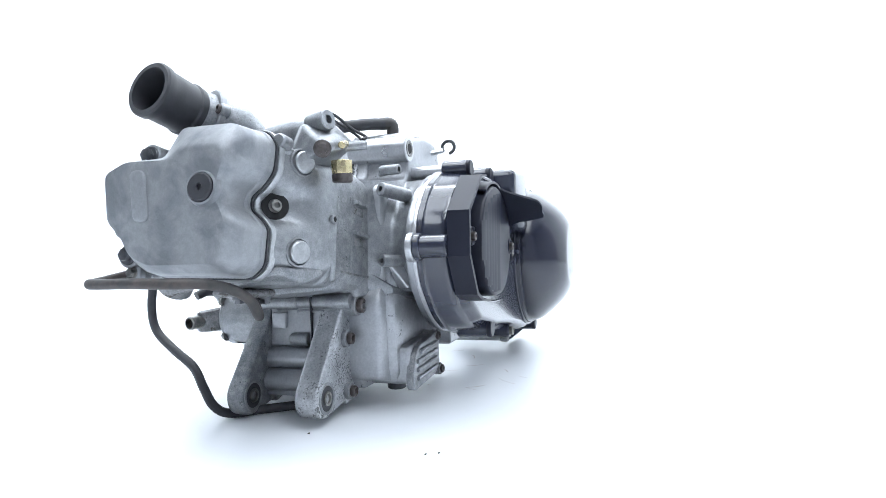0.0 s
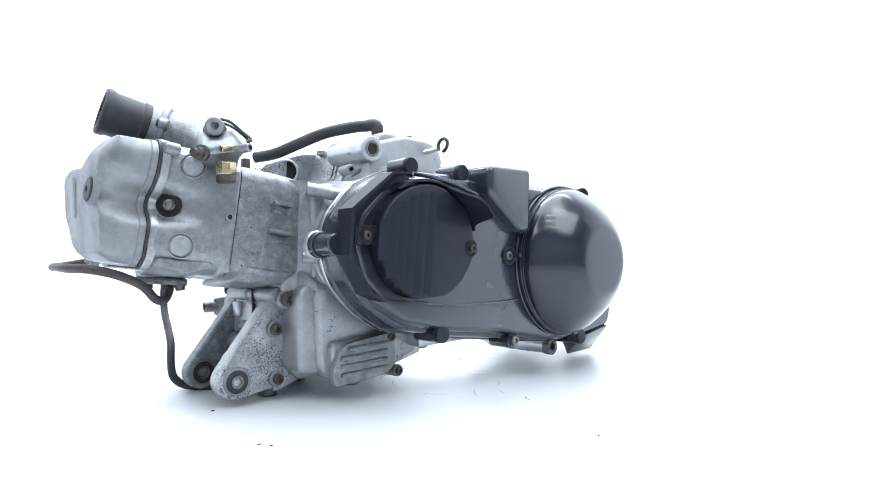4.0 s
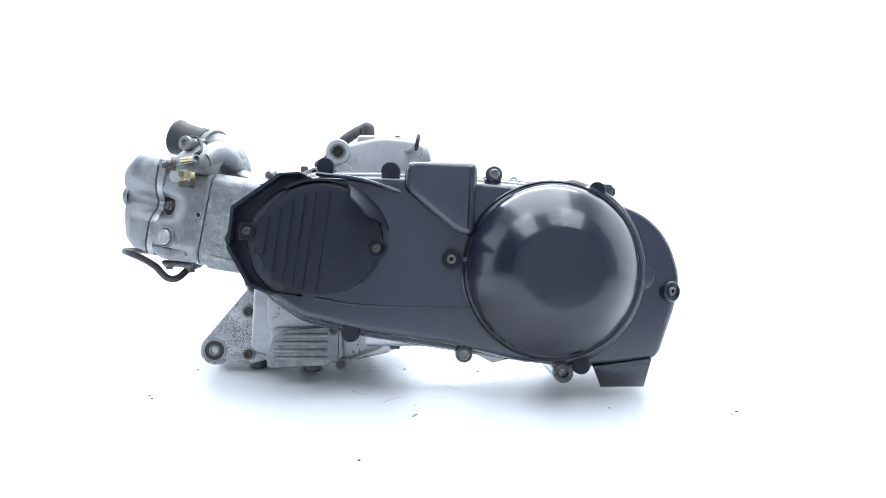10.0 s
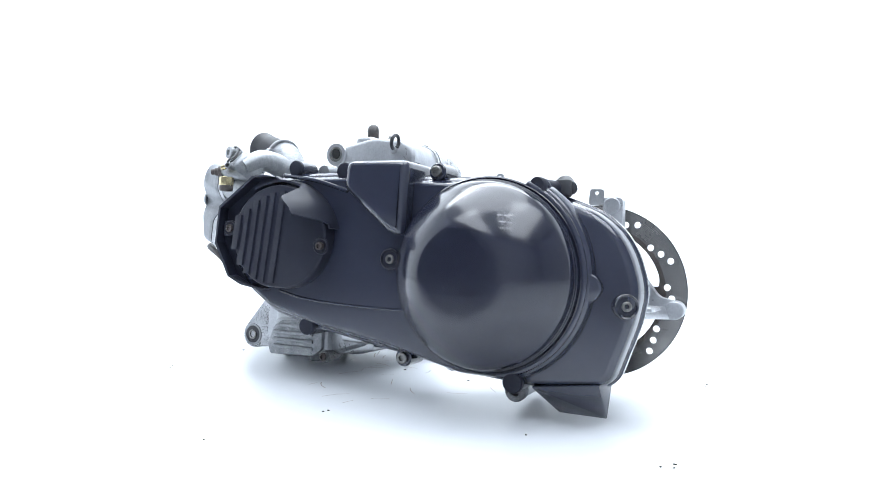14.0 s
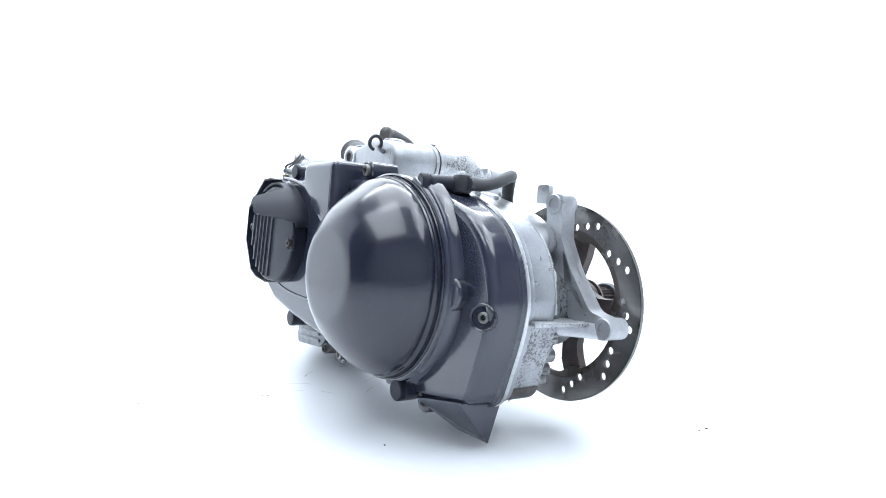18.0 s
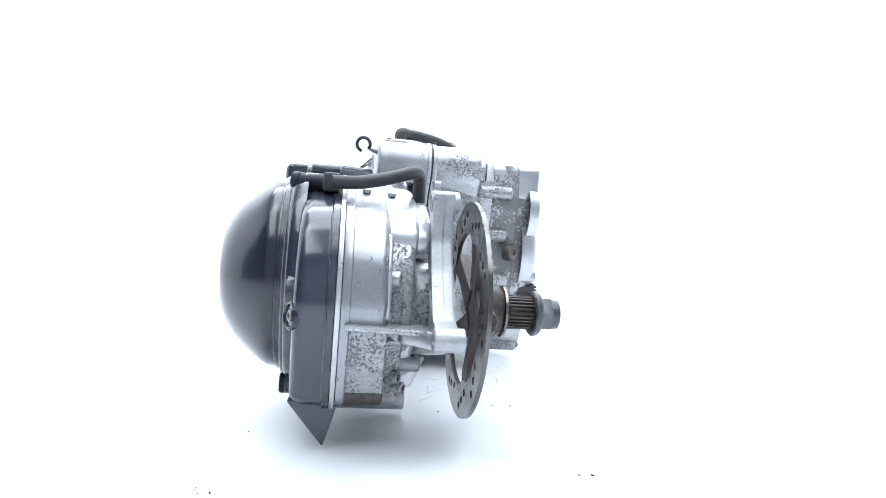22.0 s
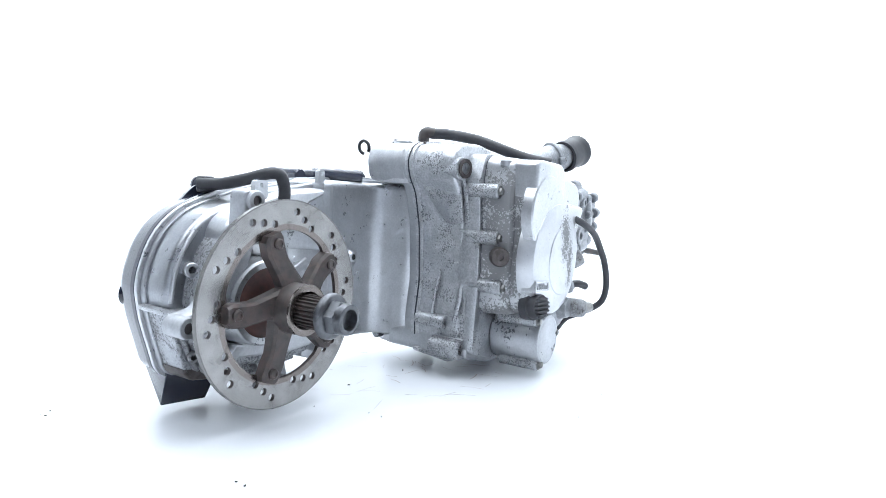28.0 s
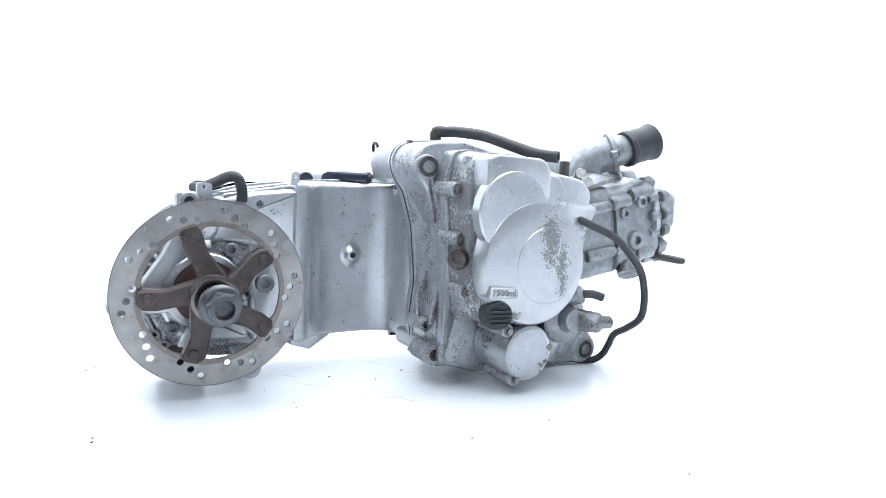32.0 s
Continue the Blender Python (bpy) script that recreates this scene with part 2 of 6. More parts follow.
def prism(bm, poly, h0, h1, axis="y", b0=0.0, b1=0.0, m=None, draft=0.0, steps=3):
    """An outline pushed from h0 to h1, its end edges rounded by b0 and b1; draft narrows it towards h1."""
    way = 1 if h1 > h0 else -1
    rings = []
    if b0:
        for k in range(steps):
            a = math.pi / 2 * k / steps
            rings.append(ring_verts(bm, inset(poly, b0 * (1 - math.sin(a))), h0 + way * b0 * (1 - math.cos(a)), axis, m))
    rings.append(ring_verts(bm, poly, h0 + way * b0, axis, m))
    end = inset(poly, draft) if draft else poly
    rings.append(ring_verts(bm, end, h1 - way * b1, axis, m))
    if b1:
        for k in range(1, steps + 1):
            a = math.pi / 2 * k / steps
            rings.append(ring_verts(bm, inset(end, b1 * (1 - math.cos(a))), h1 - way * b1 * (1 - math.sin(a)), axis, m))
    skin(bm, rings)
    return bm


def box(bm, c, s, r=0.002, axis="z", m=None):
    k = {"x": (1, 2, 0), "y": (0, 2, 1), "z": (0, 1, 2)}[axis]
    p, q, h = (c[i] for i in k)
    sp, sq, sh = (s[i] / 2 for i in k)
    poly = fillet([(p - sp, q - sq), (p + sp, q - sq), (p + sp, q + sq), (p - sp, q + sq)], r * 1.6, 3)
    return prism(bm, poly, h - sh, h + sh, axis, r * 0.8, r * 0.8, m, steps=2)


def frame_on(loc, way):
    """A pose at loc whose z axis points along way."""
    return Matrix.Translation(loc) @ Vector(way).to_track_quat("Z", "Y").to_matrix().to_4x4()


def lathe(bm, profile, loc, way, seg=24):
    """Turns (radius, height) pairs about the axis way at loc."""
    m = frame_on(loc, way)
    rings = []
    for r, h in profile:
        if r < 1e-6:
            rings.append([bm.verts.new(m @ Vector((0, 0, h)))])
        else:
            rings.append([bm.verts.new(m @ Vector((r * math.cos(2 * math.pi * k / seg), r * math.sin(2 * math.pi * k / seg), h)))
                          for k in range(seg)])
    for a, b in zip(rings, rings[1:]):
        for i in range(seg):
            j = (i + 1) % seg
            if len(a) == 1 and len(b) == 1:
                continue
            if len(a) == 1:
                bm.faces.new((a[0], b[j], b[i]))
            elif len(b) == 1:
                bm.faces.new((a[i], a[j], b[0]))
            else:
                bm.faces.new((a[i], a[j], b[j], b[i]))
    return bm


def peg(bm, loc, way, r, length, edge=0.001, seg=20):
    return lathe(bm, [(0, 0), (r - edge, 0), (r, edge), (r, length - edge), (r - edge, length), (0, length)], loc, way, seg)


def sleeve(bm, loc, way, r, bore, length, depth=None, edge=0.001, seg=24):
    """A round boss with a bore in its far end."""
    d = length - (depth or length * 0.8)
    return lathe(bm, [(0, 0), (r - edge, 0), (r, edge), (r, length - edge), (r - edge, length), (bore, length), (bore, d), (0, d)],
                 loc, way, seg)


def curve_points(pts, n=6):
    """Catmull-Rom through pts."""
    p = [Vector(q) for q in pts]
    p = [p[0] * 2 - p[1]] + p + [p[-1] * 2 - p[-2]]
    out = []
    for i in range(1, len(p) - 2):
        a, b, c, d = p[i - 1:i + 3]
        for k in range(n):
            t = k / n
            out.append(0.5 * ((2 * b) + (c - a) * t + (2 * a - 5 * b + 4 * c - d) * t * t + (3 * b - a - 3 * c + d) * t ** 3))
    out.append(p[-2])
    return out


def tube(bm, pts, r, seg=14, n=6, bore=0.0):
    """A round hose along pts; r is one radius or one at each given point."""
    path = curve_points(pts, n) if n > 1 else [Vector(q) for q in pts]
    rs = [r] * len(pts) if isinstance(r, (int, float)) else list(r)
    up = Vector((0.03, 0.02, 1)).normalized()
    rings = []
    last = len(path) - 1
    for i, p in enumerate(path):
        t = (path[min(i + 1, last)] - path[max(i - 1, 0)]).normalized()
        up = (up - t * up.dot(t)).normalized()
        side = t.cross(up)
        f = i / n if n > 1 else i
        j = min(int(f), len(rs) - 2)
        rad = rs[j] + (rs[j + 1] - rs[j]) * (f - j)
        rings.append([bm.verts.new(p + (side * math.cos(2 * math.pi * k / seg) + up * math.sin(2 * math.pi * k / seg)) * rad)
                      for k in range(seg)])
    if bore:
        for ends, inner in ((rings[0], rings[1]), (rings[-1], rings[-2])):
            c = sum((v.co for v in ends), Vector()) / seg
            deep = (sum((v.co for v in inner), Vector()) / seg - c).normalized() * bore * 3
            mouth = [bm.verts.new(c + (v.co - c).normalized() * bore) for v in ends]
            floor_ring = [bm.verts.new(v.co + deep) for v in mouth]
            skin(bm, [ends, mouth, floor_ring], False, True)
        skin(bm, rings, False, False)
    else:
        skin(bm, rings)
    return bm


def hull(bm, pts, r=0.0):
    """The convex body round pts; each point may be thickened to a small ball of radius r."""
    vs = []
    for p in pts:
        p = Vector(p)
        if r:
            for a in range(6):
                for e in (-0.62, 0.0, 0.62):
                    c = math.sqrt(1 - e * e)
                    vs.append(bm.verts.new(p + Vector((math.cos(a * math.pi / 3) * c, math.sin(a * math.pi / 3) * c, e)) * r))
            vs += [bm.verts.new(p + Vector((0, 0, r))), bm.verts.new(p - Vector((0, 0, r)))]
        else:
            vs.append(bm.verts.new(p))
    got = bmesh.ops.convex_hull(bm, input=vs)
    bmesh.ops.delete(bm, geom=list({g for g in got["geom_interior"] + got["geom_unused"] if isinstance(g, bmesh.types.BMVert)}), context="VERTS")
    return bm


def loft(bm, stages, axis="x", m=None, cap0=True, cap1=True, r=0.006, n=3):
    """Skins outlines that share their number of corners; stages are (outline, height)."""
    skin(bm, [ring_verts(bm, fillet(list(poly), r, n), h, axis, m) for poly, h in stages], cap0, cap1)
    return bm


def blend(a, b, f):
    return [(p[0] + (q[0] - p[0]) * f, p[1] + (q[1] - p[1]) * f) for p, q in zip(a, b)]


def plate(bm, loops, h0, h1, axis="y", m=None):
    """A flat plate with holes: the first loop is the rim, the others are cut out."""
    rims, edges = [], []
    for loop in loops:
        vs = ring_verts(bm, loop, h0, axis, m)
        rims.append(vs)
        edges += [bm.edges.new((vs[i - 1], vs[i])) for i in range(len(vs))]
    bmesh.ops.triangle_fill(bm, edges=edges, use_beauty=True)
    faces = list(bm.faces)
    twin = {}
    for loop, vs in zip(loops, rims):
        for v, w in zip(vs, ring_verts(bm, loop, h1, axis, m)):
            twin[v] = w
    for f in faces:
        bm.faces.new([twin[v] for v in reversed(f.verts)])
    for vs in rims:
        n = len(vs)
        for i in range(n):
            bm.faces.new((vs[i], vs[(i + 1) % n], twin[vs[(i + 1) % n]], twin[vs[i]]))
    return bm


def finish(bm, name, material, angle=38.0):
    bmesh.ops.recalc_face_normals(bm, faces=bm.faces)
    for f in bm.faces:
        f.smooth = True
    limit = radians(angle)
    for e in bm.edges:
        if len(e.link_faces) == 2 and e.calc_face_angle(0.0) > limit:
            e.smooth = False
    me = bpy.data.meshes.new(name)
    bm.to_mesh(me)
    bm.free()
    me.materials.append(material)
    return me


def part(name, bm, material, parent, label="", angle=38.0):
    ob = new(name, finish(bm, name, material, angle))
    ob.parent = parent
    if label:
        tagged(ob, label)
    return ob


def place(name, mesh, parent, loc, way=(0, -1, 0), size=1.0, label="", spin=0.0):
    """One more piece on a shared mesh, its z axis along way."""
    ob = new(name, mesh)
    ob.parent = parent
    ob.matrix_local = frame_on(loc, way) @ Matrix.Rotation(spin, 4, "Z") @ Matrix.Diagonal((size, size, size, 1))
    if label:
        tagged(ob, label)
    return ob


def B():
    return bmesh.new()


# ---- shared small pieces: z points outwards, base at 0, made at true size ----


def hex_bolt_mesh(name, material, r=0.0058, head=0.005, flange=0.0085):
    bm = B()
    lathe(bm, [(0, -0.002), (flange, -0.002), (flange, 0.0006), (flange - 0.0006, 0.0014), (r * 0.9, 0.0018), (0, 0.0018)], (0, 0, 0), (0, 0, 1), 20)
    prism(bm, circle2(0, 0, r, 6), 0.0012, 0.0012 + head, "z", 0, 0.0009, steps=2)
    return finish(bm, name, material)


def socket_bolt_mesh(name, material, r=0.0065, head=0.005, bore=0.0032):
    bm = B()
    lathe(bm, [(0, -0.002), (r, -0.002), (r, head - 0.001), (r - 0.001, head), (bore * 1.1, head)], (0, 0, 0), (0, 0, 1), 20)
    hexes = [ring_verts(bm, circle2(0, 0, bore * 1.1, 20), head, "z"), ring_verts(bm, circle2(0, 0, bore, 20), head - 0.0012, "z"),
             ring_verts(bm, circle2(0, 0, bore, 20), head - 0.0034, "z")]
    skin(bm, hexes, False, True)
    return finish(bm, name, material)


def plug_mesh(name, material, r=0.0105, length=0.012):
    return finish(peg(B(), (0, 0, -0.004), (0, 0, 1), r, length + 0.004, 0.0012, 24), name, material)


HEX_ZINC = hex_bolt_mesh("zinc_hex_bolt", ZINC)
HEX_RUST = hex_bolt_mesh("rusty_hex_bolt", BOLT)
HEX_BLACK = hex_bolt_mesh("black_hex_bolt", DARKSTEEL)
SOCKET = socket_bolt_mesh("socket_bolt", BOLT)
SOCKET_ZINC = socket_bolt_mesh("zinc_socket_bolt", ZINC)
PLUG = plug_mesh("rubber_plug", SATIN)

# ---- the studio ----


def studio():
    bm = B()
    bmesh.ops.create_circle(bm, cap_ends=True, segments=96, radius=40.0)
    floor = new("floor", finish(bm, "floor", WHITE))
    floor.location.z = -0.004
    tagged(floor, "white glossy studio floor seen as plain white", "floor", kind="structure")
    # a paper sweep that stands behind the turntable and bends round its sides
    bm = B()
    foot, head = [], []
    for k in range(41):
        a = radians(-12 + 204 * k / 40)
        foot.append((2.1 * math.cos(a), 2.1 * math.sin(a)))
    rows = []
    for r, z in ((2.1, -0.006), (2.1, 2.6), (2.13, 2.6), (2.13, -0.006)):
        rows.append([bm.verts.new((x * r / 2.1, y * r / 2.1, z)) for x, y in foot])
    for a, b in zip(rows, rows[1:] + rows[:1]):
        for i in range(40):
            bm.faces.new((a[i], a[i + 1], b[i + 1], b[i]))
    for i in (0, 40):
        bm.faces.new([row[i] for row in rows])
    tagged(new("backdrop", finish(bm, "backdrop", PAPER)), "white seamless paper backdrop", "backdrop", kind="structure")
    # unseen walls and ceiling, added; wall tones steer what the black parts reflect
    bm = B()
    box(bm, (0, -2.9, 1.3), (6.0, 0.1, 2.7), 0.01)
    back = new("wall_south", finish(bm, "wall_south", DIM))
    tagged(back, "unseen grey wall added behind the camera for reflections", "wall", kind="structure")
    for name, x, paint, words in (("wall_west", -3.0, SHADE, "unseen dark grey side wall added for reflections"), ("wall_east", 3.0, LID, "unseen pale side wall added for reflections")):
        bm = B()
        box(bm, (x, 0.0, 1.3), (0.1, 5.7, 2.7), 0.01)
        tagged(new(name, finish(bm, name, paint)), words, "wall", kind="structure")
    bm = B()
    box(bm, (0, 2.9, 1.3), (6.0, 0.1, 2.7), 0.01)
    tagged(new("wall_north", finish(bm, "wall_north", DIM)), "unseen grey wall added behind the backdrop", "wall", kind="structure")
    bm = B()
    box(bm, (0, 0, 2.7), (6.4, 6.2, 0.08), 0.01)
    tagged(new("ceiling", finish(bm, "ceiling", LID)), "unseen pale ceiling added over the studio", "ceiling", kind="structure")


studio()


def floor_mark():
    """A faint scuff on the floor beside the turntable."""
    bm = B()
    for x, y, a, n, w in ((-0.800, 0.435, 0.25, 0.030, 0.0012), (-0.770, 0.442, 0.20, 0.018, 0.0009), (-0.835, 0.430, 0.5, 0.012, 0.0012)):
        c, d = math.cos(a), math.sin(a)
        bm.faces.new([bm.verts.new((x + c * p - d * q, y + d * p + c * q, -0.0035)) for p, q in ((-n, -w), (n, -w * 0.4), (n, w * 0.4), (-n, w))])
    tagged(new("floor_scuff", finish(bm, "floor_scuff", SCUFF)), "faint grey scuff on the white floor", "scuff", kind="stuff")


floor_mark()

# ---- the turntable and what lies on it; all of it turns together ----


def turntable():
    bm = B()
    lathe(bm, [(0, -0.0036), (0.600, -0.0036), (0.602, -0.0025), (0.600, 0.0), (0, 0.0)], (0, 0, 0), (0, 0, 1), 128)
    table = new("turntable", finish(bm, "turntable", WHITE, 20))
    tagged(table, "white glossy turntable top with fine scratches", "turntable")
    # fine scratches and hairs near the middle
    rng = random.Random(5)
    bm = B()
    for k in range(40):
        a, d = rng.uniform(0, 6.28), rng.uniform(0.02, 0.16)
        x, y = 0.01 + d * math.cos(a), -0.01 + d * math.sin(a)
        b, bend, step = rng.uniform(0, 6.28), rng.uniform(-0.12, 0.12), rng.uniform(0.002, 0.005)
        w = rng.uniform(0.0002, 0.0006)
        line = []
        for i in range(8):
            line.append((x, y))
            x, y, b = x + step * math.cos(b), y + step * math.sin(b), b + bend
        for (x0, y0), (x1, y1) in zip(line, line[1:]):
            dx, dy = x1 - x0, y1 - y0
            n = math.hypot(dx, dy)
            ox, oy = -dy / n * w, dx / n * w
            bm.faces.new([bm.verts.new((px, py, 0.0003)) for px, py in
                          ((x0 - ox, y0 - oy), (x1 - ox, y1 - oy), (x1 + ox, y1 + oy), (x0 + ox, y0 + oy))])
    part("scratches", bm, SCRAPE, table, "fine grey and reddish scratches")
    table.children[0]["kind"] = "stuff"
    # specks of dirt
    crumbs = [(0.101, -0.029, 2.6), (0.003, 0.002, 2.3), (-0.279, 0.045, 2.4), (-0.317, -0.078, 2.2), (-0.312, -0.09, 1.6),
              (-0.094, -0.328, 1.7), (0.33, -0.272, 1.6), (0.341, -0.271, 1.6), (-0.023, -0.211, 1.8), (0.406, 0.035, 2.0),
              (0.204, -0.223, 1.5), (-0.019, -0.206, 1.8), (0.343, -0.262, 2.0), (0.197, 0.049, 1.7), (0.409, 0.046, 2.2),
              (0.2, -0.019, 1.5), (0.036, 0.45, 1.6), (0.12, 0.267, 1.6), (0.016, 0.278, 1.5), (0.204, 0.068, 1.4)]
    bm = B()
    for x, y, s in crumbs:
        hull(bm, [(x + rng.uniform(-s, s) * 0.001, y + rng.uniform(-s, s) * 0.0006, z) for z in (0.0, 0.0006, 0.0011) for _ in range(4)])
    grit = new("grit", finish(bm, "grit", GRIT, 20))
    tagged(grit, "dark specks of grit lying on the turntable", "grit", kind="stuff")
    return table, grit


TABLE, SPECKS = turntable()

# ---- the engine: x to the rear wheel, y to the brake disc, z up ----
ENGINE = new("scooter_engine")
ENGINE.empty_display_size = 0.1
tagged(ENGINE, "used silver and black scooter engine standing on the turntable", "engine")


# -- belt drive side --
COVER = [(-0.106, 0.2655), (-0.010, 0.2660), (0.123, 0.2590), (0.171, 0.2545), (0.211, 0.2490), (0.2455, 0.2390), (0.273, 0.2295), (0.299, 0.2190),
         (0.3210, 0.2005), (0.3350, 0.1780), (0.3435, 0.1510), (0.3457, 0.134), (0.3408, 0.104), (0.321, 0.045), (0.311, 0.0358), (0.2355, 0.0260), (0.168, 0.0307),
         (0.127, 0.0362), (0.051, 0.0475), (-0.048, 0.0625), (-0.120, 0.079), (-0.157, 0.1030), (-0.187, 0.138), (-0.198, 0.178), (-0.188, 0.212),
         (-0.157, 0.245)]


def belt_cover():
    rim = fillet(COVER, 0.014)
    bm = B()
    prism(bm, inset(rim, -0.0012), -0.0965, -0.1012, "y", 0.0008, 0.0008)
    gasket = part("joint_rim", bm, SILVER, ENGINE, "bare aluminium joint rim")
    bm = B()
    rings = [ring_verts(bm, inset(rim, d), y, "y") for d, y in
             ((-0.0012, -0.1018), (-0.0012, -0.1075), (0.0012, -0.1090), (0.0014, -0.1100), (0.0024, -0.1270), (0.0040, -0.1325), (0.0065, -0.1355),
              (0.0105, -0.1375), (0.0125, -0.13752), (0.0135, -0.13752))]
    skin(bm, rings)
    cover = part("belt_cover", bm, BLACK, ENGINE, "gloss black painted belt drive cover", 50)
    # raised face: it follows the rim at the front and a round collar about the dome at the rear
    ring = [(0.1805 + 0.1165 * math.cos(radians(a)), 0.147 + 0.1165 * math.sin(radians(a))) for a in range(96, -112, -8)]
    ring = [(x, min(max(z, 0.0375), 0.2455)) for x, z in ring]
    face = [(-0.176, 0.212), (-0.148, 0.2385), (-0.104, 0.2545), (-0.010, 0.2555), (0.110, 0.2500)] + ring + [(0.056, 0.0585), (-0.046, 0.0730), (-0.115, 0.0890), (-0.149, 0.1100), (-0.175, 0.1410), (-0.185, 0.178)]
    bm = B()
    face = fillet(face, 0.006, 3)
    rings = [ring_verts(bm, inset(face, d), y, "y") for d, y in ((-0.0030, -0.1340), (-0.0024, -0.1380), (-0.0006, -0.1425), (0.0006, -0.1462), (0.0028, -0.1485), (0.0056, -0.1494), (0.0078, -0.14942), (0.0085, -0.14942))]
    skin(bm, rings)
    part("raised_face", bm, BLACK, cover, "", 50)
    # crease along the lower edge
    bm = B()
    tube(bm, [(-0.100, -0.1492, 0.112), (-0.06, -0.1497, 0.1045), (0.0, -0.1498, 0.101), (0.06, -0.1498, 0.1005), (0.085, -0.1498, 0.101)], 0.0016, 8)
    part("crease", bm, BLACK, cover)
    bm = B()
    tube(bm, [(-0.100, -0.1492, 0.2585), (-0.05, -0.153, 0.252), (0.0, -0.153, 0.2385)], 0.0026, 8)
    part("crease", bm, BLACK, cover)
    # raised block between the two pulleys
    bm = B()
    poly = fillet([(0.007, 0.273), (0.090, 0.2725), (0.0865, 0.186), (0.067, 0.189), (0.003, 0.2405)], 0.010)
    prism(bm, poly, -0.103, -0.170, "y", 0, 0.009, steps=5)
    part("raised_block", bm, BLACK, cover)
    # mud flap under the rear corner
    bm = B()
    hull(bm, [(0.236, -0.138, 0.030), (0.306, -0.138, 0.040), (0.310, -0.094, 0.040), (0.245, -0.092, 0.032),
              (0.308, -0.105, 0.001), (0.256, -0.099, -0.001)], 0.001)
    part("mud_flap", bm, BLACK, cover, "black plastic flap", 30)
    # bosses with bolts or rubber plugs
    for x, z, y, r, kind in ((-0.092, 0.269, -0.135, 0.0105, "plug"), (-0.013, 0.2635, -0.139, 0.0115, "plug"), (0.112, 0.262, -0.138, 0.0105, "bolt"),
                             (0.237, 0.242, -0.139, 0.0115, "plug"), (0.2176, 0.0345, -0.148, 0.0115, "plug"), (0.078, 0.0445, -0.140, 0.0105, "bolt"),
                             (-0.058, 0.070, -0.1435, 0.0115, "plug"), (-0.1985, 0.180, -0.139, 0.0125, "none")):
        bm = B()
        peg(bm, (x, -0.103, z), (0, -1, 0), r, -0.103 - y, 0.0015)
        boss = part("boss", bm, BLACK, cover)
        if kind == "plug":
            place("rubber_plug", PLUG, cover, (x, y + 0.008, z), (0, -1, 0), r / 0.0108, "black rubber plug")
        elif kind == "bolt":
            place("bolt", SOCKET_ZINC, cover, (x, y, z), (0, -1, 0), 1.0, "zinc socket bolt", 0.3)
    bm = B()
    peg(bm, (-0.1985, -0.0945, 0.180), (0, -1, 0), 0.0158, 0.0075, 0.001, 24)
    part("ear_collar", bm, SILVER, gasket, "bare aluminium collar")
    bm = B()
    peg(bm, (-0.1985, -0.1020, 0.180), (0, -1, 0), 0.0148, 0.0080, 0.0012, 24)
    part("ear_flange", bm, BLACK, cover)
    # recessed bolts in the face
    edge = Vector((0.42, -0.90, 0.03))
    bm = B()
    lathe(bm, [(0.0132, -0.012), (0.0130, 0.0016), (0.0120, 0.0026), (0.0104, 0.0016), (0.0100, 0.0002), (0, 0.0002)], (0.3300, -0.1385, 0.1230), edge, 28)
    part("bolt_cup", bm, GLOSS, cover)
    place("bolt", SOCKET_ZINC, cover, (0.3300, -0.1370, 0.1230), edge, 0.8, "zinc socket bolt")
    for x, z, y in ((0.061, 0.159, -0.1505),):
        bm = B()
        lathe(bm, [(0.0125, -0.004), (0.0125, 0.0012), (0.0112, 0.0022), (0.0098, 0.0012), (0.0094, 0.0002), (0, 0.0002)], (x, y, z), (0, -1, 0), 28)
        part("bolt_cup", bm, SATIN, cover)
        place("bolt", SOCKET_ZINC, cover, (x, y + 0.002, z), (0, -1, 0), 0.85, "zinc socket bolt")
    # raised rims round the edge bolt and the dome's catch
    bm = B()
    prism(bm, [(0.284, 0.158), (0.293, 0.1565), (0.301, 0.152), (0.3055, 0.1455), (0.307, 0.140), (0.3055, 0.1345), (0.301, 0.128), (0.293, 0.1235), (0.284, 0.122)], -0.134, -0.1475, "y", 0, 0.003)
    part("catch_rim", bm, BLACK, cover)
    return cover


def clutch_dome():
    bm = B()
    prof = [(0.103, -0.004), (0.103, 0.003), (0.1015, 0.0045), (0.1000, 0.004), (0.0995, 0.008), (0.0985, 0.0085), (0.0980, 0.0105),
            (0.0970, 0.011), (0.0968, 0.0175), (0.0945, 0.0228), (0.0895, 0.0303), (0.0815, 0.0405), (0.0725, 0.0510), (0.0625, 0.0600),
            (0.0535, 0.0658), (0.0485, 0.0683), (0.0450, 0.0695), (0.0415, 0.0700), (0.036, 0.0702), (0, 0.0706)]
    prof = [(r * 1.045, h) for r, h in prof]
    lathe(bm, prof, (0.1805, -0.1485, 0.1470), (0, -1, 0), 80)
    dome = part("clutch_dome", bm, GLOSS, ENGINE, "gloss black domed clutch cover", 26)
    # stepped collar that the dome sits in, and its catches
    for r, y, thick, a0, a1 in ((0.1085, -0.1485, 0.0040, 66, -80),):
        bm = B()
        tube(bm, [(0.1805 + r * math.cos(radians(a0 + (a1 - a0) * k / 14)), y, 0.147 + r * math.sin(radians(a0 + (a1 - a0) * k / 14))) for k in range(15)], thick, 10, 3)
        part("collar", bm, BLACK, dome)
    bm = B()
    box(bm, (0.0800, -0.1540, 0.159), (0.012, 0.008, 0.006), 0.0012)
    part("dome_lug", bm, BLACK, dome)
    return dome


